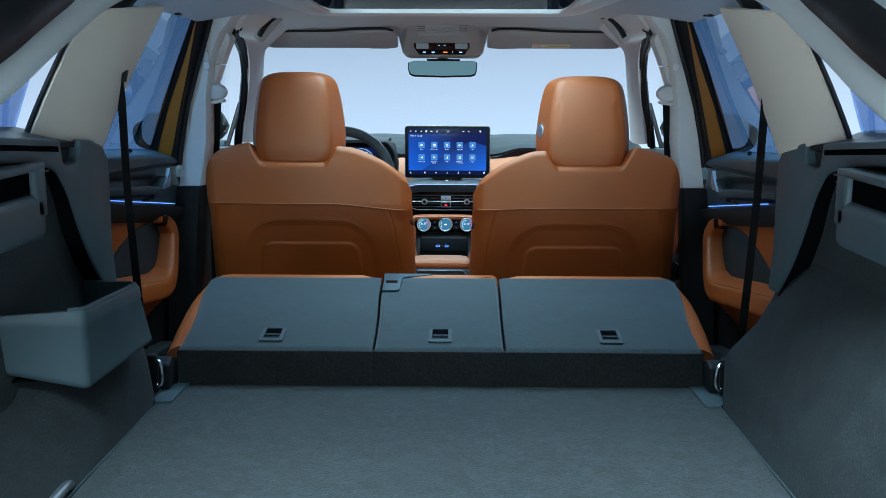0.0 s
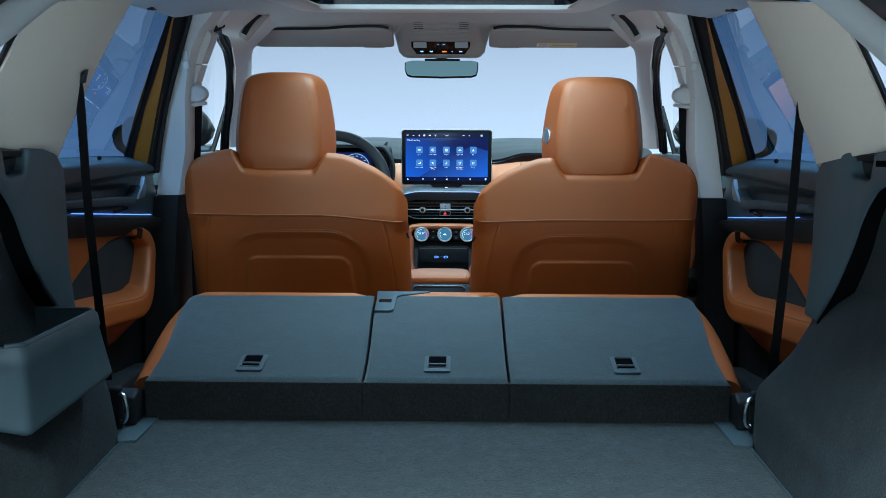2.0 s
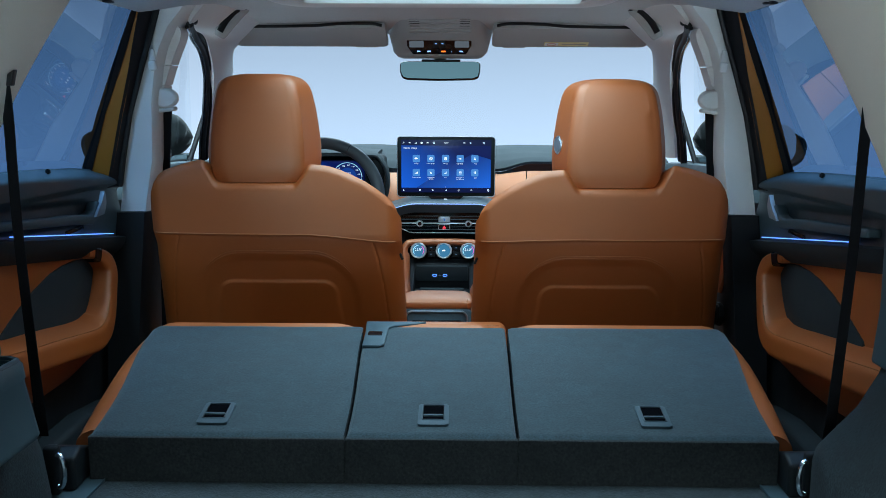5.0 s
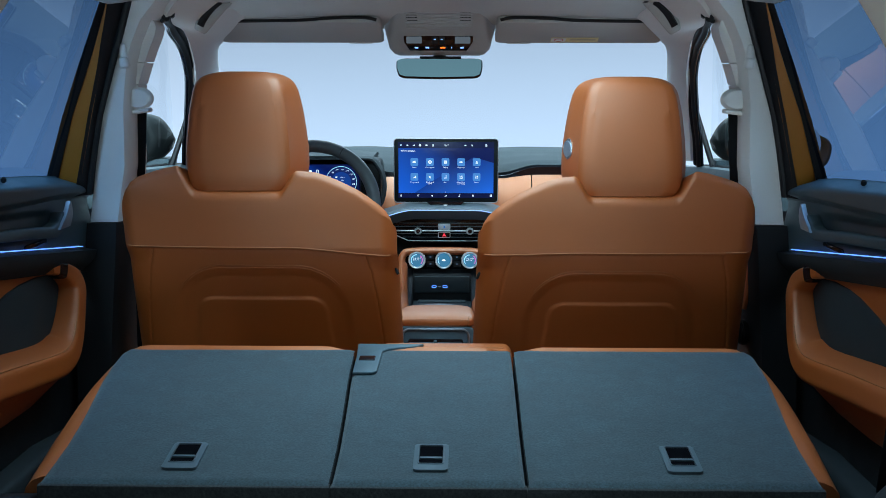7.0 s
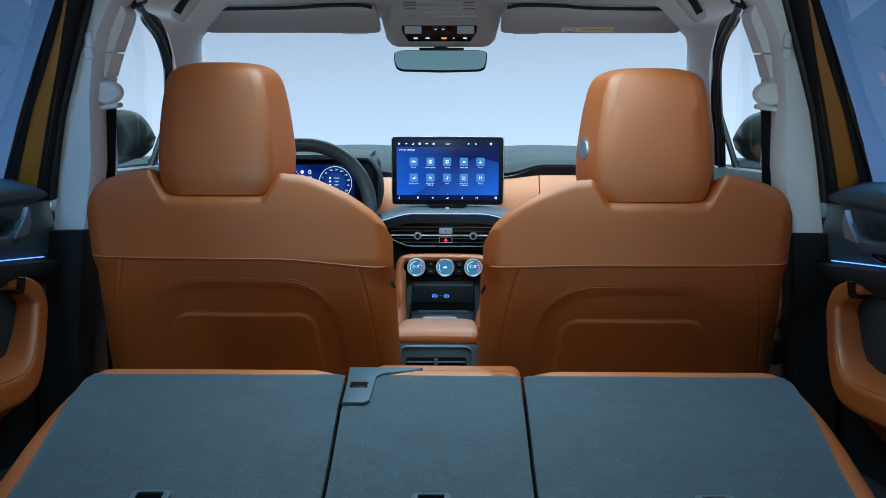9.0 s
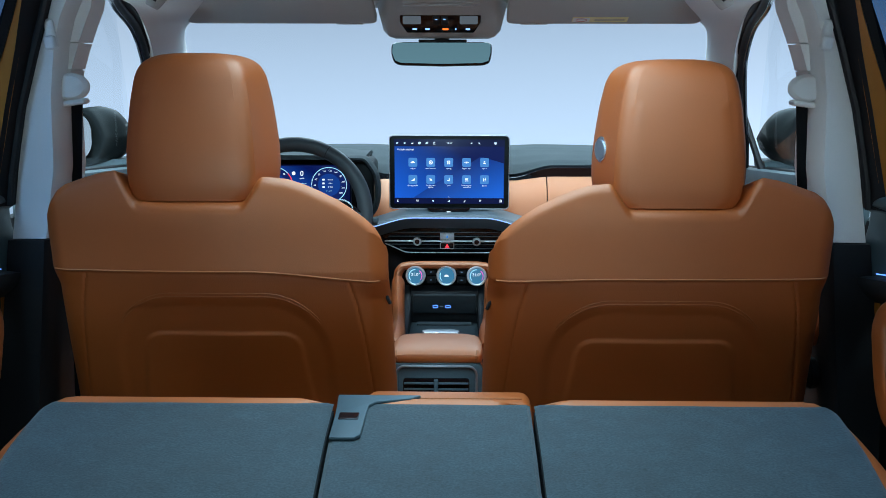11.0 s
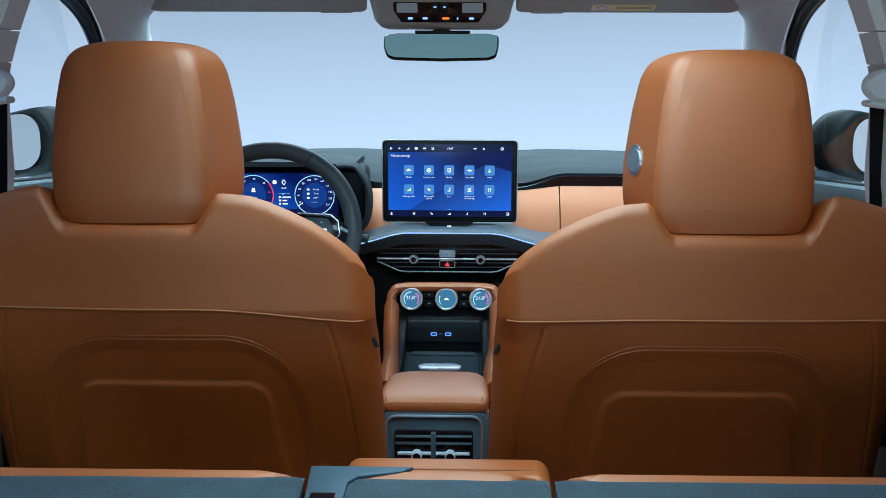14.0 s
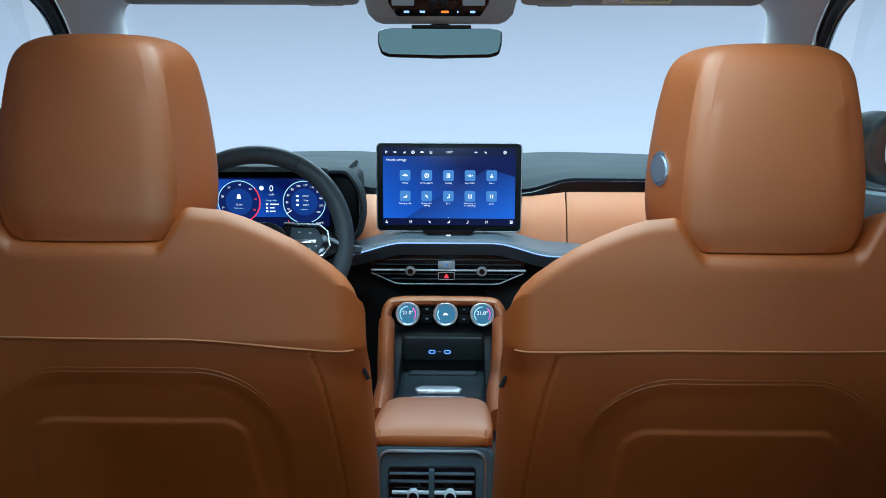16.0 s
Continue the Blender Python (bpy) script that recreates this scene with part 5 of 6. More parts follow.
def dashboard():
    root = thing("dashboard", "grey soft dashboard with tan leather band and black vents", "dashboard", (0, 3.9, 0.6))
    part("top_pad", sheet(lambda u, v: (u, v, dash_top_z(u, v)), lin(-0.76, 0.76, 90), lin(3.85, 4.27, 40), 0.03), DASHSOFT, root, "grey soft-touch top pad")
    def face(z0, z1, y0, y1, xa, xb, dz, bulge=0.0):
        return sheet(lambda u, v: (u, y0 + (y1 - y0) * v - bulge * math.sin(math.pi * v), z0 + (z1 - z0) * v + dz(u) * v), lin(xa, xb, 30), lin(0, 1, 8), 0.02)
    part("dark_inlay", face(1.0185, 1.0385, 3.866, 3.858, 0.15, 0.76, lambda x: pad_edge(x) - 1.041), GLOSS, root, "gloss black inlay")
    part("inlay_line", tube([(x, 3.853, 1.0205 + 0.3 * (pad_edge(x) - 1.041)) for x in lin(0.155, 0.75, 20)], 0.002, 6), SILVER, root, "thin silver line")
    lid = lambda x: 0.4 * (pad_edge(x) - 1.041)
    part("leather_band", face(0.875, 1.018, 3.80, 3.862, 0.13, 0.2710, lid, 0.014), LEATHER, root, "tan leather band")
    part("leather_band", face(0.875, 1.018, 3.80, 3.862, 0.2738, 0.76, lid, 0.014), LEATHER, root, "tan leather glovebox lid")
    part("leather_band", face(0.915, 1.014, 3.78, 3.85, -0.215, -0.13, lambda x: 0.0, 0.01), LEATHER, root, "tan leather band")
    part("dark_inlay", face(1.0165, 1.037, 3.855, 3.858, -0.23, -0.13, lambda x: 0.4 * (pad_edge(x) - 1.041)), GLOSS, root, "gloss black inlay")
    part("band_stitch", tube([(x, 3.812, 0.9455) for x in lin(0.14, 0.74, 12)], 0.0012, 6), LEATHER_D, root, "stitched crease in the leather band")
    part("centre_back", rbox(-0.13, 0.13, 3.80, 3.95, 0.90, 1.03, 0.01), PLASTIC_D, root)
    part("lower_face", rbox(-0.76, 0.76, 3.815, 4.15, 0.45, 0.905, 0.03, 3), PLASTIC_D, root, "black lower dashboard")
    # slate shelf that carries the screen, with a light line
    def shelf(x):
        return 0.943 - 0.030 * smooth(0.095, 0.235, abs(x)) - 0.03 * smooth(0.22, 0.5, abs(x))
    rings = []
    for x in lin(-0.70, 0.70, 70):
        z = shelf(x)
        y = 3.655 + 0.05 * smooth(0.12, 0.5, abs(x))
        rings.append([(x, y, z - 0.004), (x, y - 0.004, z + 0.001), (x, y + 0.004, z + 0.010), (x, y + 0.05, z + 0.016), (x, y + 0.16, z + 0.014), (x, y + 0.16, z - 0.03), (x, y + 0.03, z - 0.03)])
    part("shelf", loft(rings), STRIP, root, "slate shelf below the screen")
    part("light_line", tube([(x, 3.650 + 0.05 * smooth(0.12, 0.5, abs(x)), shelf(x) + 0.0025) for x in lin(-0.34, 0.34, 50)], 0.0014, 6), LED_DIM, root, "thin blue light line")
    # centre vents
    vent = part("centre_vent", prism([(-0.185, 0.912), (0.180, 0.912), (0.172, 0.876), (0.118, 0.843), (-0.122, 0.843), (-0.178, 0.876)], "y", 3.715, 3.76, 0.004), GLOSS, root, "gloss black centre air vent")
    part("chrome_bar", tube([(x, 3.700, 0.8757) for x in lin(-0.172, 0.172, 24)], 0.0025, 10), VENTCHROME, vent, "slim chrome bar")
    part("chrome_lip", tube([(x, 3.706, z) for x, z in ((-0.172, 0.868), (-0.118, 0.8445), (-0.10, 0.843), (0.10, 0.843), (0.115, 0.8445), (0.168, 0.868))], 0.0016, 6), VENTCHROME, vent)
    for k in range(2):
        for sg in (-1, 1):
            z = 0.876 + sg * (0.011 + 0.011 * k)
            w = 0.162 - (0.03 * k if sg < 0 else 0.0)
            part("vent_slat", rbox(-w, w, 3.706, 3.714, z - 0.0008, z + 0.0008, 0.0003), STRIP, vent)
    for x in (-0.084, 0.075):
        part("vent_knob", loft([[(x + r * math.cos(a), 3.698 - d, 0.876 + r * math.sin(a)) for a in (k * math.tau / 28 for k in range(28))] for d, r in ((0.0, 0.008), (0.003, 0.0108), (0.008, 0.0118), (0.012, 0.0105), (0.0145, 0.0075))]), VENTCHROME, vent, "round chrome vent knob")
        part("knob_cap", disc((x, 3.6832, 0.876), (0, -1, 0), 0.0062, 0.003, 24, 0.001), GLOSS, vent, "black knob cap")
    part("upper_button", rbox(-0.023, 0.015, 3.697, 3.709, 0.8795, 0.897, 0.002), BRIGHT, vent, "silver button")
    part("button_icon", rbox(-0.0062, -0.0018, 3.6955, 3.698, 0.8845, 0.8915, 0.0008), TILE_GLOW, vent)
    part("hazard_button", rbox(-0.023, 0.015, 3.697, 3.709, 0.8545, 0.8725, 0.002), GLOSS, vent, "black hazard button")
    part("hazard_frame", tube([(x, 3.6965, z) for x, z in rrect(-0.004, 0.8635, 0.036, 0.016, 0.002, 2)], 0.0010, 6, closed=True, up=(0, 1, 0)), VENTCHROME, vent)
    part("hazard_mark", prism([(-0.010, 0.8590), (0.002, 0.8590), (-0.004, 0.8690)], "y", 3.6945, 3.697), RED_GLOW, vent, "lit red triangle")
    return root


dashboard()


def centre_screen():
    root = thing("touch_screen", "large freestanding touch screen showing blue vehicle settings tiles", "screen", (0.001, 3.70, 0.955))
    part("casing", prism(rrect(0.001, 1.0605, 0.3185, 0.196, 0.010, 5), "y", 3.702, 3.718, 0.003), SHELL, root, "black casing")
    part("bezel", tube([(x, 3.7015, z) for x, z in rrect(0.001, 1.0605, 0.317, 0.1945, 0.010, 5)], 0.0013, 6, closed=True, up=(0, 1, 0)), SILVER, root, "thin silver rim")
    part("foot", prism([(-0.058, 0.967), (0.058, 0.967), (0.046, 0.956), (0.036, 0.952), (-0.036, 0.952), (-0.046, 0.956)], "y", 3.685, 3.73, 0.002), GLOSS, root)
    part("foot_mark", rbox(-0.005, 0.005, 3.6835, 3.6855, 0.9560, 0.9585, 0.0003), WHITE_GLOW, root)
    Y = 3.7008
    pan = part("display", rbox(-0.1455, 0.1475, Y, Y + 0.002, 0.977, 1.148, 0.0004), NIGHT_GLOW, root, "lit navy display")
    x0, x1, z0, z1 = -0.1440, 0.1460, 0.9925, 1.1295
    part("menu_page", rbox(x0, x1, Y - 0.0008, Y, z0, z1, 0.0002), DISPLAY, pan, "blue menu page")
    part("wave", prism([(-0.095, z0), (x1, z0), (x1, 1.085), (0.085, 1.103), (0.03, 1.070), (-0.03, 1.035)], "y", Y - 0.0012, Y - 0.0008), DISPLAY_B, pan)
    yt = Y - 0.0035
    text("title", "Vehicle settings", 0.0072, (-0.1375, yt, 1.1215), pan, WHITE_GLOW, align="LEFT")
    names = (("Vehicle", "Assist systems", "Parking", "Digital dials", "Users"), ("Driving profile", "Background\nlighting", "Seats", "Stationary air\nconditioning", "Sound"))
    for r, zz in enumerate((1.0875, 1.0420)):
        for c in range(5):
            x = -0.0955 + 0.0475 * c
            part("tile", prism(rrect(x, zz, 0.0235, 0.0235, 0.0035, 3), "y", Y - 0.0022, Y - 0.0016), TILE_GLOW, pan)
            icon(r * 5 + c, x, zz, Y - 0.0032, pan)
            text("tile_text", names[r][c], 0.0048, (x, yt, zz - 0.0162 - (0.002 if "\n" in names[r][c] else 0)), pan, WHITE_GLOW)
    text("clock", "12:07", 0.0066, (0.0015, yt, 1.1385), pan, WHITE_GLOW)
    for i, x in enumerate((-0.1365, -0.117, -0.0975, -0.078, -0.0585, -0.039, 0.0600, 0.0805, 0.123)):
        icon((9, 3, 5, 1, 0, 8, 3, 6, 1)[i], x, 1.1385, yt, pan, 0.42)
    for i, x in enumerate((-0.1365, -0.0835, -0.0415, 0.0, 0.0420, 0.0840, 0.1385)):
        icon((4, 9, 6, 5, 7, 9, 2)[i], x, 0.9850, yt, pan, 0.46)
    part("page_dot", disc((0, yt, 0.9955), (0, -1, 0), 0.0009, 0.0006, 10), WHITE_GLOW, pan)


def icon(kind, x, z, y, parent, k=0.62):
    """Small plain pictogram made of lit bars and rings."""
    u = 0.0165 * k
    def bar(a, b, c, d):
        return rbox(x + a * u, x + b * u, y, y + 0.0006, z + c * u, z + d * u, 0)
    if kind == 0:
        bm = join(bar(-0.55, 0.55, -0.18, 0.10), bar(-0.30, 0.30, 0.10, 0.32))
    elif kind == 1:
        bm = join(ring((x, y, z), (0, 1, 0), 0.42 * u, 0.10 * u, 16, 5), bar(-0.15, 0.15, -0.2, 0.2))
    elif kind == 2:
        bm = join(bar(-0.38, -0.2, -0.45, 0.45), bar(-0.2, 0.38, 0.28, 0.45), bar(0.2, 0.38, -0.45, 0.3), bar(-0.2, 0.38, -0.45, -0.28), bar(-0.05, 0.08, -0.2, 0.2))
    elif kind == 3:
        bm = join(bar(-0.25, 0.25, -0.22, 0.22), bar(-0.55, -0.4, -0.12, 0.12), bar(0.4, 0.55, -0.12, 0.12))
    elif kind == 4:
        bm = join(disc((x, y, z + 0.2 * u), (0, 1, 0), 0.17 * u, 0.0006, 14), bar(-0.32, 0.32, -0.4, -0.08))
    elif kind == 5:
        bm = prism([(x - 0.5 * u, z - 0.35 * u), (x + 0.45 * u, z - 0.35 * u), (x + 0.45 * u, z + 0.4 * u), (x + 0.1 * u, z + 0.05 * u)], "y", y, y + 0.0006)
    elif kind == 6:
        bm = join(prism([(x - 0.4 * u, z + 0.35 * u), (x + 0.35 * u, z + 0.05 * u), (x - 0.15 * u, z - 0.35 * u)], "y", y, y + 0.0006), bar(0.1, 0.3, -0.4, -0.2))
    elif kind == 7:
        bm = join(bar(0.08, 0.28, -0.2, 0.45), bar(-0.35, 0.28, -0.42, -0.22))
    elif kind == 8:
        bm = join(bar(-0.35, -0.2, -0.2, 0.42), bar(-0.05, 0.1, -0.2, 0.42), bar(0.25, 0.4, -0.2, 0.42), bar(-0.4, 0.45, -0.45, -0.3))
    else:
        bm = join(bar(-0.28, -0.14, -0.42, 0.42), bar(0.14, 0.28, -0.42, 0.42), bar(-0.36, -0.06, -0.1, 0.08), bar(0.06, 0.36, 0.05, 0.22))
    return part("icon", bm, WHITE_GLOW, parent)


centre_screen()


def instrument_cluster():
    root = thing("instrument_cluster", "digital instrument display with two round dials in a black hood", "instrument cluster", (-0.37, 3.75, 0.96))
    part("hood_shell", rbox(-0.56, -0.20, 3.74, 3.86, 0.955, 1.092, 0.02, 3), SHELL, root, "black surround")
    cheek = spline([(-0.262, 3.70, 1.098), (-0.240, 3.70, 1.0985), (-0.222, 3.70, 1.096), (-0.208, 3.70, 1.080), (-0.195, 3.703, 1.056), (-0.189, 3.707, 1.02), (-0.191, 3.71, 0.99), (-0.199, 3.715, 0.962), (-0.212, 3.72, 0.946)], 6)
    part("hood_cheek", tube(cheek, 0.008, 10, flat=0.036, up=(0, 1, 0)), DASHSOFT, root, "slate hood side")
    def brow(u, v):
        x = -0.62 + 0.395 * u
        z = 1.106 - 0.006 * smooth(-0.31, -0.24, x) - 0.02 * smooth(-0.54, -0.62, x)
        return (x, 3.69 + 0.32 * v, z + (0.004 * v if v < 0.7 else 0.0028 - 0.06 * (v - 0.7)))
    part("hood_brow", sheet(brow, lin(0, 1, 40), lin(0, 1, 14), 0.012), DASHSOFT, root, "slate hood brow")
    part("inner_cheek", rbox(-0.262, -0.20, 3.705, 3.74, 0.955, 1.088, 0.008), SHELL, root)
    Y = 3.722
    pan = part("display", rbox(-0.522, -0.268, Y, Y + 0.02, 0.968, 1.076, 0.002), NIGHT_GLOW, root, "lit blue display")
    part("page", rbox(-0.518, -0.280, Y - 0.0006, Y, 0.990, 1.074, 0.0002), DISPLAY, pan)
    yt = Y - 0.002
    DIAL_CORE = glow("dial_core_blue", (0.006, 0.045, 0.26), 1.0)
    for x, red in ((-0.468, True), (-0.322, False)):
        part("dial_ground", disc((x, Y - 0.0009, 1.024), (0, -1, 0), 0.046, 0.0006, 40), DIAL_NIGHT, pan)
        arc = [(x + 0.047 * math.cos(radians(a)), yt, 1.024 + 0.047 * math.sin(radians(a))) for a in lin(250, -70, 40)]
        part("dial_ring", tube(arc, 0.0010, 5), CYAN_GLOW, pan)
        if red:
            arc = [(x + 0.047 * math.cos(radians(a)), yt - 0.0006, 1.024 + 0.047 * math.sin(radians(a))) for a in lin(40, -60, 16)]
            part("red_zone", tube(arc, 0.0013, 5), RED_GLOW, pan)
        part("dial_core", disc((x, Y - 0.0016, 1.024), (0, -1, 0), 0.030, 0.0006, 36), DIAL_CORE, pan)
        nums = ("10", "20", "30", "40", "50", "60", "70") if red else ("20", "40", "60", "80", "100", "120", "140", "160", "180", "200", "220")
        for i, n in enumerate(nums):
            a = radians((200 - 38 * i) if red else (205 - 24 * i))
            text("dial_number", n, 0.0062, (x + 0.0385 * math.cos(a), yt - 0.001, 1.024 + 0.0385 * math.sin(a)), pan, RED_GLOW if red and i > 4 else WHITE_GLOW)
        if red:
            part("car_mark", prism([(x - 0.005, 1.031), (x + 0.005, 1.031), (x + 0.003, 1.041), (x - 0.003, 1.041)], "y", yt - 0.001, yt - 0.0004), WHITE_GLOW, pan)
            text("distance", "12 km", 0.0058, (x, yt - 0.001, 1.018), pan, WHITE_GLOW)
            text("distance_name", "Total distance", 0.0040, (x, yt - 0.001, 1.010), pan, CYAN_GLOW)
        else:
            for zz, word in ((1.038, "0 km/h"), (1.028, "0 km"), (1.018, "0:00 h")):
                part("readout", rbox(x - 0.018, x - 0.012, yt - 0.001, yt - 0.0004, zz - 0.0022, zz + 0.0022, 0), WHITE_GLOW, pan)
                text("readout_text", word, 0.0052, (x + 0.004, yt - 0.001, zz), pan, WHITE_GLOW)
            text("trip_name", "Long-term", 0.0038, (x, yt - 0.001, 1.008), pan, CYAN_GLOW)
    part("needle", tube([(-0.362, yt - 0.001, 0.998), (-0.350, yt - 0.001, 1.006)], 0.001, 5), WHITE_GLOW, pan)
    text("speed", "0", 0.019, (-0.395, yt, 1.054), pan, WHITE_GLOW)
    text("unit", "km/h", 0.006, (-0.395, yt, 1.041), pan, WHITE_GLOW)
    part("limit_sign", disc((-0.417, yt, 1.055), (0, -1, 0), 0.005, 0.0006, 20), WHITE_GLOW, pan)
    text("trip", "Long-term", 0.006, (-0.395, yt, 1.028), pan, CYAN_GLOW)
    for zz, w in ((1.019, 0.020), (1.011, 0.010), (1.003, 0.012)):
        part("readout", rbox(-0.408, -0.403, yt, yt + 0.0006, zz - 0.002, zz + 0.002, 0), WHITE_GLOW, pan)
        part("readout", rbox(-0.399, -0.399 + w, yt, yt + 0.0006, zz - 0.0014, zz + 0.0014, 0), WHITE_GLOW, pan)
    part("warning_mark", prism([(-0.362, 0.974), (-0.354, 0.974), (-0.358, 0.983)], "y", yt, yt + 0.0006), RED_GLOW, pan)
    text("outside", "20.0°C", 0.0065, (-0.288, yt, 0.977), pan, WHITE_GLOW)


instrument_cluster()


def steering_wheel():
    root = thing("steering_wheel", "dark leather steering wheel with chrome-edged spokes", "steering wheel", (-0.365, 3.36, 0.994))
    q = pose(-0.365, 3.36, 0.994, 90 - 24, 0, 0)
    n = 72
    rim = [q @ Vector((0.175 * math.cos(a), 0.175 * math.sin(a), 0)) for a in (k * math.tau / n for k in range(n))]
    up = q.to_3x3() @ Vector((0, 0, 1))
    part("rim", tube(rim, 0.0178, 14, closed=True, flat=0.0165, up=up), mat("dark_wheel_leather", (0.072, 0.088, 0.093), 0.5, fine=800, bump=0.3), root, "dark leather rim")
    for a in (62, 118, 200, 340):
        p = q @ Vector((0.175 * math.cos(radians(a)), 0.175 * math.sin(radians(a)), 0))
        t = q.to_3x3() @ Vector((-math.sin(radians(a)), math.cos(radians(a)), 0))
        part("rim_seam", ring(p, t, 0.0165, 0.0009, 24, 5), PLASTIC_D, root)
    def flat(pts, h0, h1, r=0.004):
        bm = prism(pts, "z", h0, h1, r)
        bmesh.ops.transform(bm, matrix=q, verts=bm.verts)
        return bm
    part("hub", flat(rrect(0, -0.021, 0.15, 0.10, 0.04, 6), -0.02, 0.045, 0.012), PLASTIC_D, root, "black airbag cover")
    for sx in (-1, 1):
        part("spoke", flat([(sx * 0.06, 0.035), (sx * 0.135, 0.030), (sx * 0.168, 0.005), (sx * 0.168, -0.02), (sx * 0.12, -0.04), (sx * 0.06, -0.045)], -0.012, 0.014), GLOSS, root, "gloss black spoke")
        line = [q @ Vector((sx * a, b, 0.017)) for a, b in ((0.062, 0.034), (0.128, 0.031), (0.143, 0.020), (0.150, -0.008), (0.138, -0.026), (0.105, -0.040))]
        part("spoke_trim", tube(line, 0.0022, 6), CHROME, root, "chrome spoke outline")
        part("button_pad", flat([(sx * 0.075, 0.026), (sx * 0.124, 0.024), (sx * 0.138, 0.0), (sx * 0.128, -0.022), (sx * 0.075, -0.030)], 0.012, 0.019, 0.003), PLASTIC, root, "button pad")
        part("roller", flat(rrect(sx * 0.105, -0.002, 0.04, 0.008, 0.003, 3), 0.018, 0.024, 0.002), CHROME, root, "chrome roller")
        for bx, by in ((0.092, 0.016), (0.112, 0.015), (0.095, -0.017), (0.112, -0.015), (0.124, -0.010)):
            part("button_mark", flat(rrect(sx * bx, by, 0.005, 0.003, 0.001, 2), 0.0188, 0.0197, 0), SILVER, root)
    part("lower_spoke", flat([(-0.02, -0.06), (0.02, -0.06), (0.03, -0.17), (-0.03, -0.17)], -0.012, 0.01), PLASTIC_D, root)
    part("column", disc(q @ Vector((0, 0, -0.16)), up, 0.05, 0.26, 24), PLASTIC_D, root, "black steering column")
    part("stalk", tube([q @ Vector(p) for p in ((0.05, 0.0, -0.05), (0.16, 0.005, -0.055), (0.200, 0.0, -0.055))], 0.009, 10), PLASTIC, root, "slate column stalk")


steering_wheel()


# ---- centre console ----
def console():
    root = thing("centre_console", "tan leather and black centre console with padded armrest lid", "centre console", (-0.01, 3.2, 0.42))
    cx = -0.008
    # control panel with rotary dials
    part("control_panel", prism([(cx - 0.108, 0.828), (cx + 0.108, 0.828), (cx + 0.112, 0.80), (cx + 0.105, 0.775), (cx - 0.105, 0.775), (cx - 0.112, 0.80)], "y", 3.592, 3.66, 0.006), GLOSS, root, "black control panel")
    part("stack_face", rbox(cx - 0.10, cx + 0.10, 3.60, 3.80, 0.55, 0.815, 0.008), PLASTIC_D, root, "black stack")
    arch = spline([(cx - 0.118, 3.50, 0.66), (cx - 0.121, 3.545, 0.74), (cx - 0.121, 3.565, 0.80), (cx - 0.115, 3.575, 0.822), (cx - 0.094, 3.58, 0.8315), (cx, 3.58, 0.8335), (cx + 0.094, 3.58, 0.8315), (cx + 0.115, 3.575, 0.822), (cx + 0.121, 3.565, 0.80), (cx + 0.121, 3.545, 0.74), (cx + 0.118, 3.50, 0.66)], 8)
    part("leather_arch", tube(arch, 0.011, 10, flat=0.015, up=(0, 1, 0)), LEATHER, root, "tan leather arch round the panel")
    for sx in (-1, 1):
        line = [(cx + sx * x, y, z) for x, y, z in ((0.119, 3.555, 0.790), (0.117, 3.50, 0.745), (0.110, 3.40, 0.722), (0.102, 3.28, 0.735), (0.098, 3.17, 0.748), (0.098, 3.10, 0.735))]
        part("leather_rail", tube(spline(line, 8), 0.017, 12, flat=0.032, up=(0, 0, 1)), LEATHER, root, "tan leather side rail")
        part("side_wall", prism([(2.95, 0.42), (3.62, 0.42), (3.62, 0.79), (3.50, 0.735), (3.40, 0.71), (3.25, 0.715), (3.12, 0.725), (2.95, 0.72)], "x", cx + sx * 0.085, cx + sx * 0.108, 0.004), PLASTIC_D, root, "black console wall")
    for i, x in enumerate((-0.083, -0.0035, 0.074)):
        c = Vector((x, 3.578, 0.8065))
        d = part("rotary_dial", disc(c, (0, -1, 0.15), 0.0255, 0.026, 40, 0.003), BRIGHT, root, "satin silver rotary dial with lit display")
        part("dial_rim", ring(c + Vector((0, -0.0135, 0.002)), (0, -1, 0.15), 0.0230, 0.0030, 40, 8), VENTCHROME, d)
        f = c + Vector((0, -0.0140, 0.0021))
        part("dial_face", disc(f, (0, -1, 0.15), 0.0200, 0.002, 36), glow("dial_blue", (0.035, 0.16, 0.29), 1.2) if i == 0 else bpy.data.materials["dial_blue"], d)
        arc = [f + Vector((0.0165 * math.cos(radians(a)), -0.0016, 0.0165 * math.sin(radians(a)))) for a in lin(235, -55, 24)]
        part("dial_arc", tube(arc[:13] if i != 1 else arc[:8], 0.0014, 5), CYAN_GLOW, d)
        if i != 1:
            part("dial_arc_warm", tube(arc[15:], 0.0013, 5), glow("magenta_glow", (0.9, 0.15, 0.6), 1.0) if i == 0 else bpy.data.materials["magenta_glow"], d)
            text("dial_text", "21.0°", 0.0112, (f.x, f.y - 0.0022, f.z + 0.003), d, WHITE_GLOW)
            icon(7, f.x, f.z - 0.0085, f.y - 0.0018, d, 0.45)
        else:
            icon(0, f.x, f.z, f.y - 0.0022, d, 0.6)
    KEY_MARK = glow("dim_key_mark", (0.20, 0.35, 0.55), 0.6)
    for x in (-0.0435, 0.0355):
        for z in (0.8145, 0.7935):
            b = part("key", rbox(x - 0.0115, x + 0.0115, 3.583, 3.596, z - 0.009, z + 0.009, 0.0015), PLASTIC_D, root, "black key")
            part("key_mark", rbox(x - 0.0025, x + 0.0025, 3.5822, 3.5835, z - 0.0012, z + 0.0012, 0.0003), KEY_MARK, b)
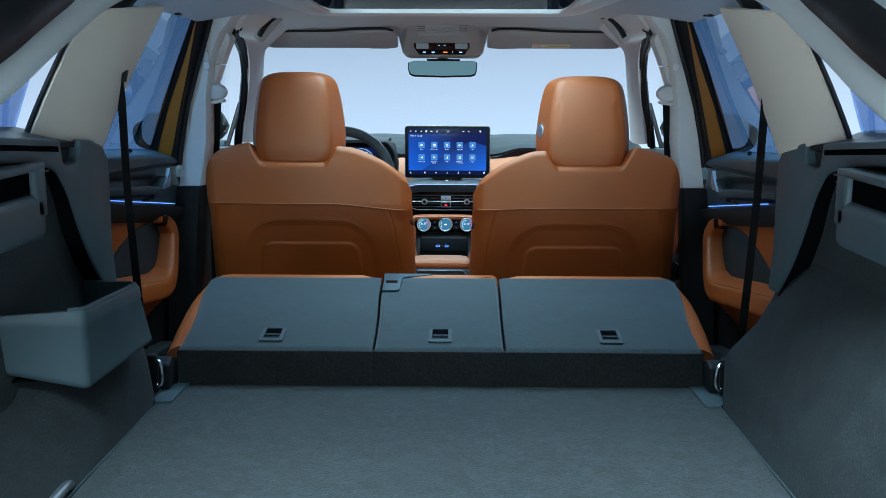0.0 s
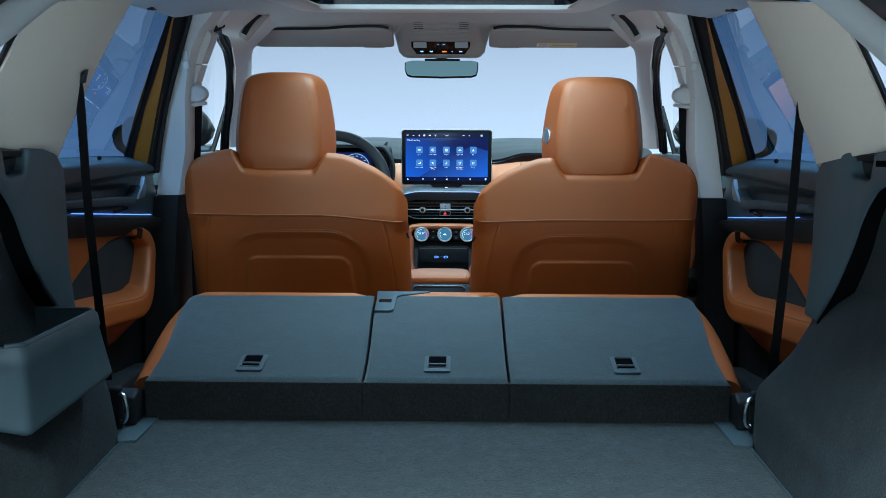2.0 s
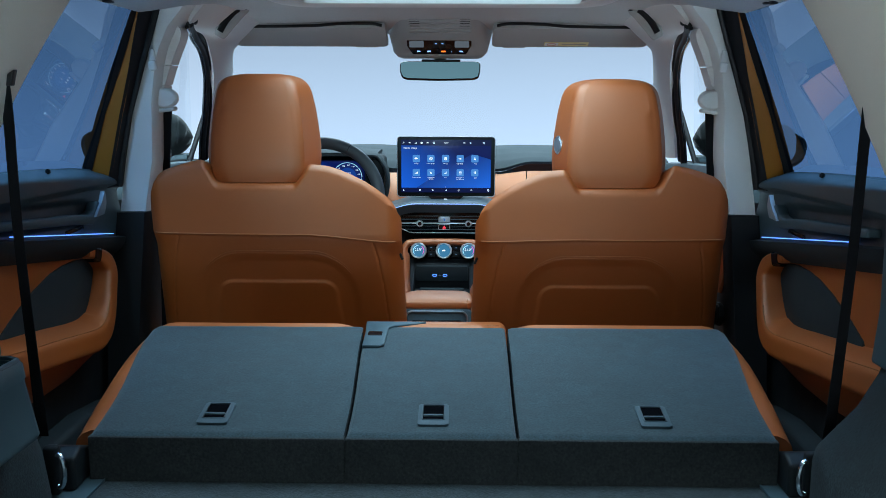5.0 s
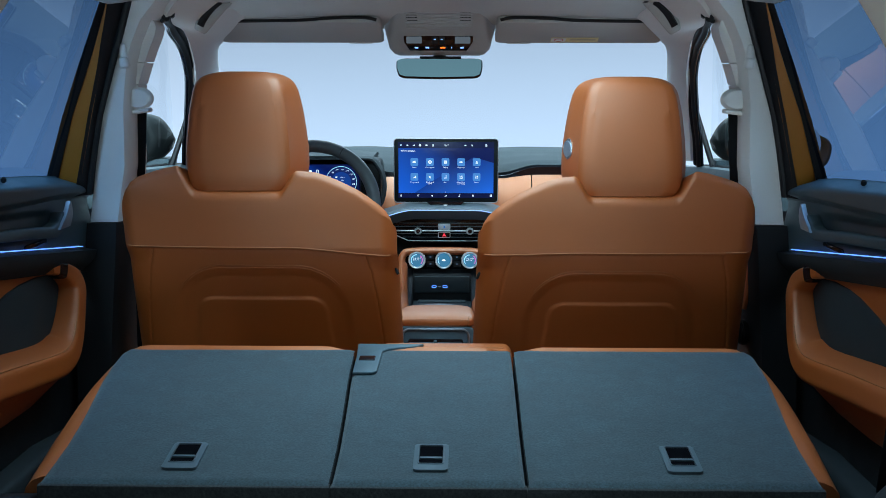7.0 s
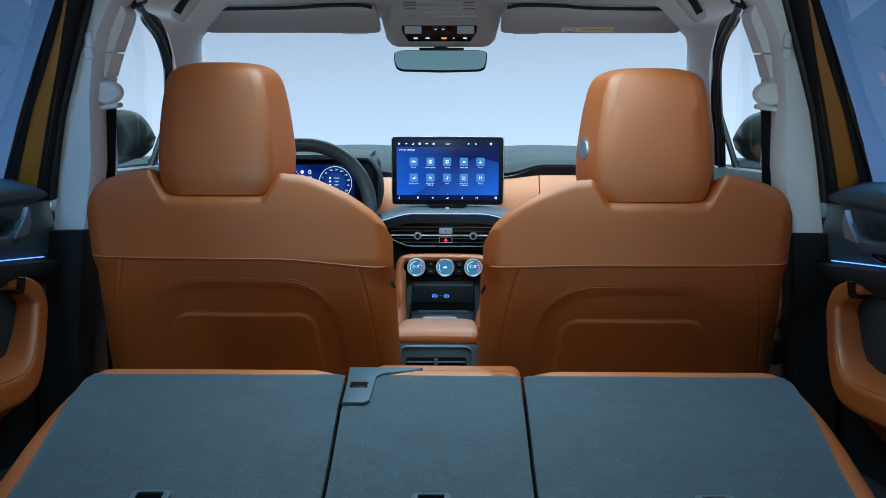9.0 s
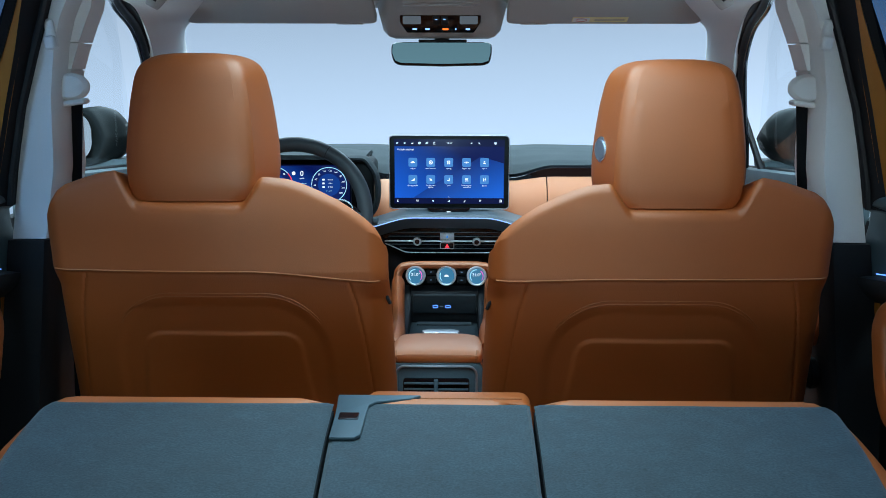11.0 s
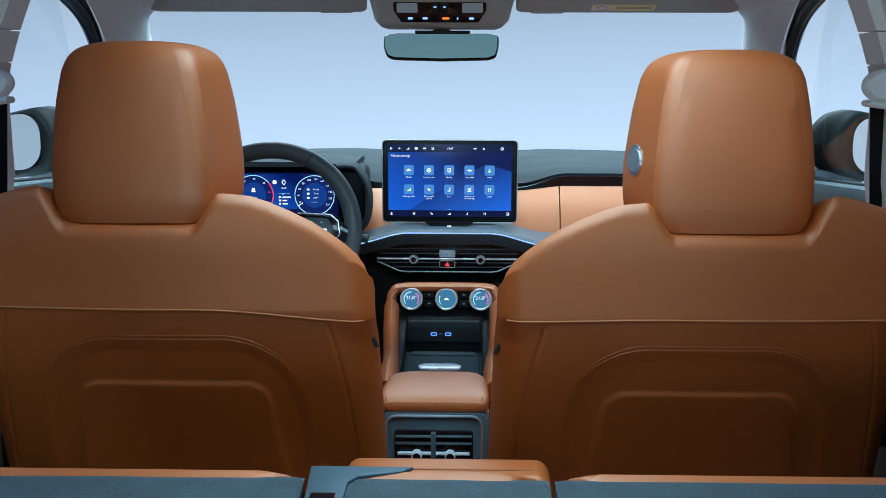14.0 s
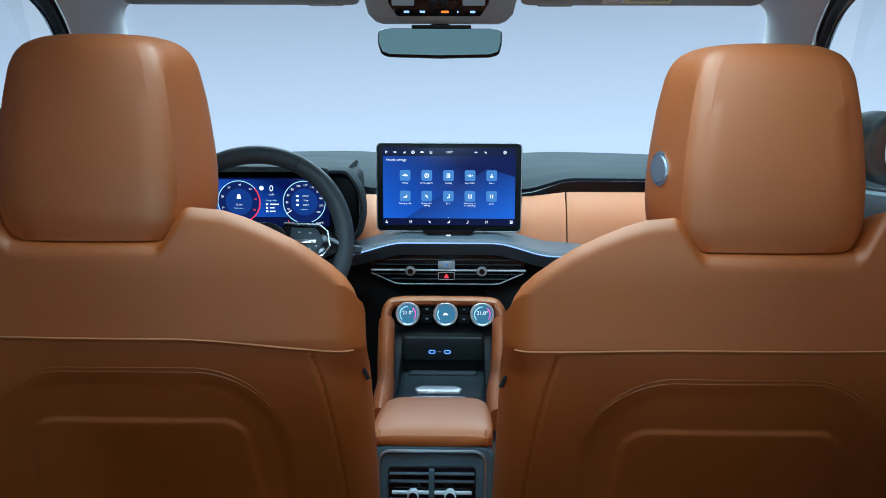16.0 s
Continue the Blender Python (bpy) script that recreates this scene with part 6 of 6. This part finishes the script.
    # storage well, sockets, tray and selector
    part("well_floor", rbox(cx - 0.088, cx + 0.088, 3.12, 3.62, 0.66, 0.690, 0.004), WELL, root, "slate well floor")
    part("well_back", prism([(3.60, 0.778), (3.56, 0.768), (3.545, 0.715), (3.545, 0.68), (3.62, 0.68), (3.62, 0.775)], "x", cx - 0.086, cx + 0.086, 0.002), PLASTIC_D, root, "black well back")
    part("socket_panel", rbox(cx - 0.080, cx + 0.080, 3.535, 3.55, 0.716, 0.764, 0.003), POCKET, root)
    for x in (-0.033, -0.001):
        part("usb_socket", tube([(xx, 3.533, zz) for xx, zz in rrect(x + 0.002, 0.735, 0.013, 0.006, 0.0029, 3)], 0.0009, 5, closed=True, up=(0, 1, 0)), LED, root, "blue lit socket")
    part("socket_mark", rbox(-0.0195, -0.0115, 3.5335, 3.5345, 0.7345, 0.7360, 0.0002), SILVER, root)
    part("tray_lip", rbox(cx - 0.070, cx + 0.070, 3.50, 3.525, 0.688, 0.698, 0.003), WELL, root, "slate tray lip")
    part("tray", rbox(cx - 0.078, cx + 0.078, 3.28, 3.50, 0.686, 0.694, 0.003), WELL, root)
    part("shutter_handle", prism([(cx - 0.036, 3.300), (cx + 0.028, 3.300), (cx + 0.040, 3.285), (cx + 0.034, 3.266), (cx - 0.042, 3.266), (cx - 0.048, 3.285)], "z", 0.731, 0.738, 0.003), VENTCHROME, root, "satin silver shutter handle")
    part("shutter_wing", rbox(cx - 0.054, cx + 0.046, 3.244, 3.256, 0.728, 0.733, 0.002), CHROME, root)
    part("console_body", rbox(cx - 0.088, cx + 0.088, 2.94, 3.30, 0.42, 0.72, 0.01), PLASTIC_D, root)
    # armrest lid
    rings = []
    for y, w, z1, z0 in ((2.883, 0.070, 0.793, 0.784), (2.885, 0.080, 0.797, 0.780), (2.892, 0.0855, 0.800, 0.776), (2.905, 0.0880, 0.8035, 0.772), (2.93, 0.0890, 0.8040, 0.766), (2.97, 0.0890, 0.8020, 0.760), (3.03, 0.0880, 0.7945, 0.745), (3.09, 0.0860, 0.7830, 0.735), (3.13, 0.0800, 0.7725, 0.730), (3.15, 0.0700, 0.7640, 0.730), (3.16, 0.058, 0.754, 0.732)):
        row = []
        for k in range(40):
            a = k * math.tau / 40
            p = 5.0
            rr = (abs(math.cos(a)) ** p + abs(math.sin(a)) ** p) ** (-1 / p)
            row.append((-0.0115 + rr * math.cos(a) * w, y, (z0 + z1) / 2 + rr * math.sin(a) * (z1 - z0) / 2))
        rings.append(row)
    lid = part("armrest_lid", loft(rings), LEATHER, root, "padded tan leather armrest lid")
    for sx in (-1, 1):
        part("lid_seam", tube(spline([(-0.0115 + sx * 0.074, 2.8845, 0.782), (-0.0115 + sx * 0.075, 2.8845, 0.792), (-0.0115 + sx * 0.077, 2.897, 0.8015)], 5), 0.0012, 5), LEATHER_D, lid)
        part("lid_side", prism([(2.89, 0.745), (2.905, 0.776), (3.0, 0.765), (3.0, 0.72), (2.90, 0.72)], "x", -0.0115 + sx * 0.082, -0.0115 + sx * 0.0885, 0.003), LEATHER, lid)
    # rear air vent
    rx = -0.0115
    box = part("rear_vent", prism(rrect(rx, 0.635, 0.178, 0.290, 0.018, 5), "y", 2.882, 2.98, 0.006), PLASTIC, root, "slate rear air vent housing")
    fr = rrect(rx, 0.660, 0.152, 0.230, 0.016, 6)
    part("vent_frame", tube([(x, 2.8805, z) for x, z in fr], 0.0026, 8, closed=True, up=(0, 1, 0)), SILVER, box, "satin silver vent frame")
    part("vent_mouth", prism(rrect(rx, 0.708, 0.126, 0.088, 0.006, 4), "y", 2.878, 2.884, 0.001), GLOSS, box, "black vent mouth")
    part("vent_cheek", prism(rrect(rx, 0.608, 0.120, 0.09, 0.008, 4), "y", 2.878, 2.884, 0.001), PLASTIC_D, box)
    for z in (0.743, 0.7315, 0.704, 0.692, 0.680):
        for sx in (-1, 1):
            part("vent_slat", rbox(rx + sx * 0.0325 - 0.0285, rx + sx * 0.0325 + 0.0285, 2.872, 2.879, z - 0.0013, z + 0.0013, 0.0004), STRIP, box)
    part("vent_divider", rbox(rx - 0.0045, rx + 0.0035, 2.868, 2.880, 0.666, 0.750, 0.001), PLASTIC, box)
    for sx in (-1, 1):
        part("chrome_slat", rbox(rx + sx * 0.0305 - 0.027, rx + sx * 0.0305 + 0.027, 2.868, 2.874, 0.7140, 0.7185, 0.001), BRIGHT, box, "bright chrome slat")
        part("vent_knob", disc((rx + sx * 0.0265, 2.862, 0.7165), (0, -1, 0), 0.0085, 0.014, 24, 0.002), BRIGHT, box, "chrome vent knob")
        part("knob_cap", disc((rx + sx * 0.0265, 2.8545, 0.7165), (0, -1, 0), 0.0062, 0.003, 20, 0.001), GLOSS, box)


console()


# ---- overhead ----
def overhead_console():
    root = thing("overhead_console", "greige overhead console with black switch panel", "overhead console", (-0.013, 3.35, 1.53))
    cx = -0.014
    rings = []
    for y, w, z0 in ((3.16, 0.100, 1.534), (3.22, 0.112, 1.520), (3.30, 0.122, 1.500), (3.38, 0.132, 1.474), (3.43, 0.138, 1.447), (3.452, 0.140, 1.420), (3.468, 0.138, 1.406), (3.49, 0.125, 1.402), (3.53, 0.110, 1.410)):
        rings.append([(cx - w - 0.012, y, z0 + 0.06), (cx - w, y, z0 + 0.014), (cx - w + 0.014, y, z0), (cx + w - 0.014, y, z0), (cx + w, y, z0 + 0.014), (cx + w + 0.012, y, z0 + 0.06)])
    part("housing", loft(rings), OVERHEAD, root, sharp=50)
    # face is tilted towards the cabin
    def face(pts, h0, h1, r=0.0):
        bm = prism(pts, "z", h0, h1, r)
        bmesh.ops.transform(bm, matrix=pose(cx - 0.003, 3.434, 1.4375, 118, 0, 0), verts=bm.verts)
        return bm
    out = [(-0.094, 0.024), (0.094, 0.024), (0.094, 0.002), (0.078, -0.024), (-0.078, -0.024), (-0.094, 0.002)]
    pan = part("switch_panel", face(out, -0.004, 0.006, 0.002), GLOSS, root, "gloss black switch panel")
    for sx in (-1, 1):
        part("reading_lamp", face(rrect(sx * 0.066, 0.009, 0.042, 0.020, 0.002, 2), 0.005, 0.0075), glow("lamp_lens", (0.35, 0.45, 0.55), 0.25) if sx < 0 else bpy.data.materials["lamp_lens"], pan, "clear lamp lens")
        part("rocker", face(rrect(sx * 0.0095, 0.008, 0.016, 0.022, 0.002, 2), 0.005, 0.009, 0.001), PLASTIC_D, pan)
        part("rocker_mark", face(rrect(sx * 0.0095, 0.012, 0.006, 0.002, 0.0005, 2), 0.0088, 0.0096), LED_DIM, pan)
    for x, w, m in ((-0.060, 0.010, LED_DIM), (-0.030, 0.010, LED_DIM), (0.012, 0.014, AMBER_GLOW), (0.036, 0.003, LED_DIM), (0.064, 0.010, LED_DIM)):
        part("lit_mark", face(rrect(x, -0.014, w, 0.004, 0.001, 2), 0.0058, 0.0070), m, pan)
    part("status_lamp", face(rrect(0.0, 0.034, 0.012, 0.0025, 0.0008, 2), 0.001, 0.008), glow("soft_green_white", (0.7, 1.0, 0.6), 1.2), root)
    for k in range(7):
        y = 3.255 + 0.020 * k
        z = interp(y, (3.22, 3.30, 3.38, 3.43), (1.520, 1.500, 1.474, 1.447)) - 0.001
        part("slat", rbox(cx - 0.088, cx + 0.088, y, y + 0.013, z - 0.004, z + 0.004, 0.0015), OVERHEAD, root)
        if k < 4:
            for sx in (-1, 1):
                part("slot", rbox(cx + sx * 0.070 - 0.014, cx + sx * 0.070 + 0.014, y + 0.0135, y + 0.019, z - 0.0055, z + 0.001, 0.0005), RUBBER, root)


overhead_console()


def inner_mirror():
    root = thing("rear_view_mirror", "frameless rear view mirror hanging below the overhead console", "mirror", (-0.015, 3.49, 1.37))
    c = (-0.0155, 1.366)
    pts = [(-0.135, 1.389), (-0.122, 1.394), (0.095, 1.394), (0.105, 1.389), (0.105, 1.365), (0.100, 1.345), (0.085, 1.339), (-0.015, 1.3365), (-0.115, 1.339), (-0.129, 1.345), (-0.136, 1.365)]
    part("shell", prism(pts, "y", 3.482, 3.505, 0.006), GLOSS, root, "black mirror shell, its lower band standing in for a dark reflection")
    # glass shrunk and raised: the bare shell below imitates a dark reflected band
    gl = [(x * 0.97 - 0.0005, c[1] + 0.0025 + (z - c[1]) * 0.86) for x, z in pts]
    q = Matrix.Translation((0, 3.48, c[1])) @ pose(0, 0, 0, 0.6, 0, 1.0) @ Matrix.Translation((0, -3.48, -c[1]))
    bm = prism(gl, "y", 3.476, 3.480)
    bmesh.ops.transform(bm, matrix=q, verts=bm.verts)
    part("mirror_glass", bm, MIRROR, root, "teal tinted mirror glass")
    part("mount", tube([(-0.015, 3.50, 1.385), (-0.015, 3.505, 1.41), (-0.015, 3.50, 1.43)], 0.018, 12), PLASTIC_D, root)
    part("mount_bar", rbox(-0.07, 0.045, 3.478, 3.495, 1.394, 1.400, 0.002), PLASTIC_D, root)


inner_mirror()


def sun_visor(s):
    root = thing("sun_visor", "grey cloth sun visor folded up" if s < 0 else "grey cloth sun visor folded up, with a yellow warning label", "sun visor", (s * 0.38, 3.4, 1.50), "sun visors")
    x0, x1 = (-0.612, -0.166) if s < 0 else (0.137, 0.588)
    q = pose((x0 + x1) / 2, 3.385, 1.468, -16.5, 0, 0)
    bm = prism(rrect(0, 0, x1 - x0, 0.165, 0.02, 5), "z", -0.010, 0.010, 0.008, 3)
    bmesh.ops.transform(bm, matrix=q, verts=bm.verts)
    part("visor_flap", bm, VISOR, root)
    xi, xo = (x1, x0) if s < 0 else (x0, x1)
    part("visor_rod", tube(spline([(xi + (xo - xi) * k, 3.304, 1.495 - d) for k, d in ((0.02, 0.006), (0.10, 0.0), (0.30, 0.0015), (0.48, 0.007), (0.95, 0.010))], 6), 0.0042, 8), RUBBER, root)
    inn = x1 if s < 0 else x0
    part("visor_clip", rbox(inn - 0.10 if s < 0 else inn + 0.03, inn - 0.03 if s < 0 else inn + 0.10, 3.452, 3.472, 1.434, 1.448, 0.005), VISOR, root)
    if s > 0:
        bm = prism(rrect(-0.01, 0.050, 0.128, 0.034, 0.001, 2), "z", -0.0108, -0.0102)
        bmesh.ops.transform(bm, matrix=q, verts=bm.verts)
        part("warning_label", bm, mat("yellow_label", (0.78, 0.66, 0.32), 0.6), root, "yellow and white warning label")
        for lx, lw, m in ((-0.053, 0.038, mat("white_label", (0.75, 0.75, 0.72), 0.6)), (0.012, 0.07, mat("grey_print", (0.40, 0.36, 0.28), 0.6))):
            bm = prism(rrect(lx, 0.050, lw, 0.026 if lw < 0.05 else 0.006, 0.001, 2), "z", -0.0116, -0.0109)
            bmesh.ops.transform(bm, matrix=q, verts=bm.verts)
            part("label_print", bm, m, root)
        bm = tube([(-0.053 + 0.012 * math.cos(a), 0.050 + 0.010 * math.sin(a), -0.0118) for a in (k * math.tau / 20 for k in range(20))], 0.0007, 5, closed=True)
        bmesh.ops.transform(bm, matrix=q, verts=bm.verts)
        part("label_ring", bm, mat("red_print", (0.6, 0.05, 0.04), 0.6), root)


for s in (-1, 1):
    sun_visor(s)


def grab_handle(s):
    root = thing("grab_handle", "grey grab handle folded to the headliner", "grab handle", (s * 0.52, 3.03, 1.50), "grab handles")
    X = lambda x: s * x - 0.012
    line = spline([(0.546, 3.00, 1.446), (0.535, 3.00, 1.466), (0.522, 3.005, 1.487), (0.505, 3.01, 1.506), (0.486, 3.02, 1.520), (0.472, 3.03, 1.528)], 6)
    n = len(line) - 1
    rings = []
    for i, p in enumerate(line):
        w = 0.006 + 0.017 * math.sin(math.pi * min(1.0, 0.06 + 0.9 * i / n)) ** 0.6
        t = (line[min(i + 1, n)] - line[max(i - 1, 0)]).normalized()
        q = Vector((t.z, 0, -t.x))
        rings.append([Vector((X(p.x + q.x * w * math.cos(a)), p.y + 0.012 * math.sin(a), p.z + q.z * w * math.cos(a))) for a in (k * math.tau / 14 for k in range(14))])
    part("grip", loft(rings), VISOR, root)
    part("grip_slot", tube([(X(p.x + 0.002), p.y - 0.010, p.z) for p in line[4:22]], 0.0085, 8), RUBBER, root, "dark finger slot")
    part("end_cap", rbox(X(0.478) - 0.006, X(0.478) + 0.006, 3.00, 3.03, 1.512, 1.536, 0.004), RUBBER, root, "dark handle end")


for s in (-1, 1):
    grab_handle(s)

# ---- car body shell round the cabin ----
def body_shell():
    root = thing("car_body", "mustard gold painted car body shell", "car body", (0, 2.3, 0.3))
    for s in (-1, 1):
        X = lambda x: s * x
        part("side_skin", loft([[(X(x), y, z - (0.10 if y > 3.3 else 0.03 if y > 2.5 else 0) * smooth(0.8, 1.05, z)) for x, z in ((0.83, 0.26), (0.885, 0.34), (0.905, 0.50), (0.92, 0.70), (0.925, 0.80), (0.918, 0.88), (0.895, 0.97), (0.862, 1.035), (0.845, 1.055), (0.825, 1.055), (0.82, 0.26))] for y in (0.75, 1.5, 2.6, 3.6, 4.3)]), GOLD, root, "gold side skin")
    part("roof_skin", sheet(lambda u, v: (u, v, roof_z(u, v) + 0.075 - 0.02 * smooth(0.5, 0.7, abs(u))), lin(-0.70, 0.70, 30), lin(0.75, 3.50, 40), 0.01, hole=lambda u, v: max(abs(u) - 0.32, 1.47 - v, v - 2.91) < 0), GOLD, root, "gold roof skin")
    part("cowl", sheet(lambda u, v: (u * 0.84, 4.24 + 0.14 * v, 0.985 - 0.06 * v * v - 0.03 * u * u), lin(-1, 1, 20), lin(0, 1, 8), 0.02), GOLD, root, "gold cowl below the windscreen")
    part("front_bulkhead", rbox(-0.78, 0.78, 4.15, 4.24, 0.30, 1.05, 0.02), PLASTIC_D, root)
    part("underbody", rbox(-0.86, 0.86, 0.72, 4.3, 0.25, 0.355, 0.03), RUBBER, root)
    part("rear_bumper", rbox(-0.86, 0.86, 0.55, 0.715, 0.32, 0.66, 0.05, 3), PLASTIC, root)


body_shell()
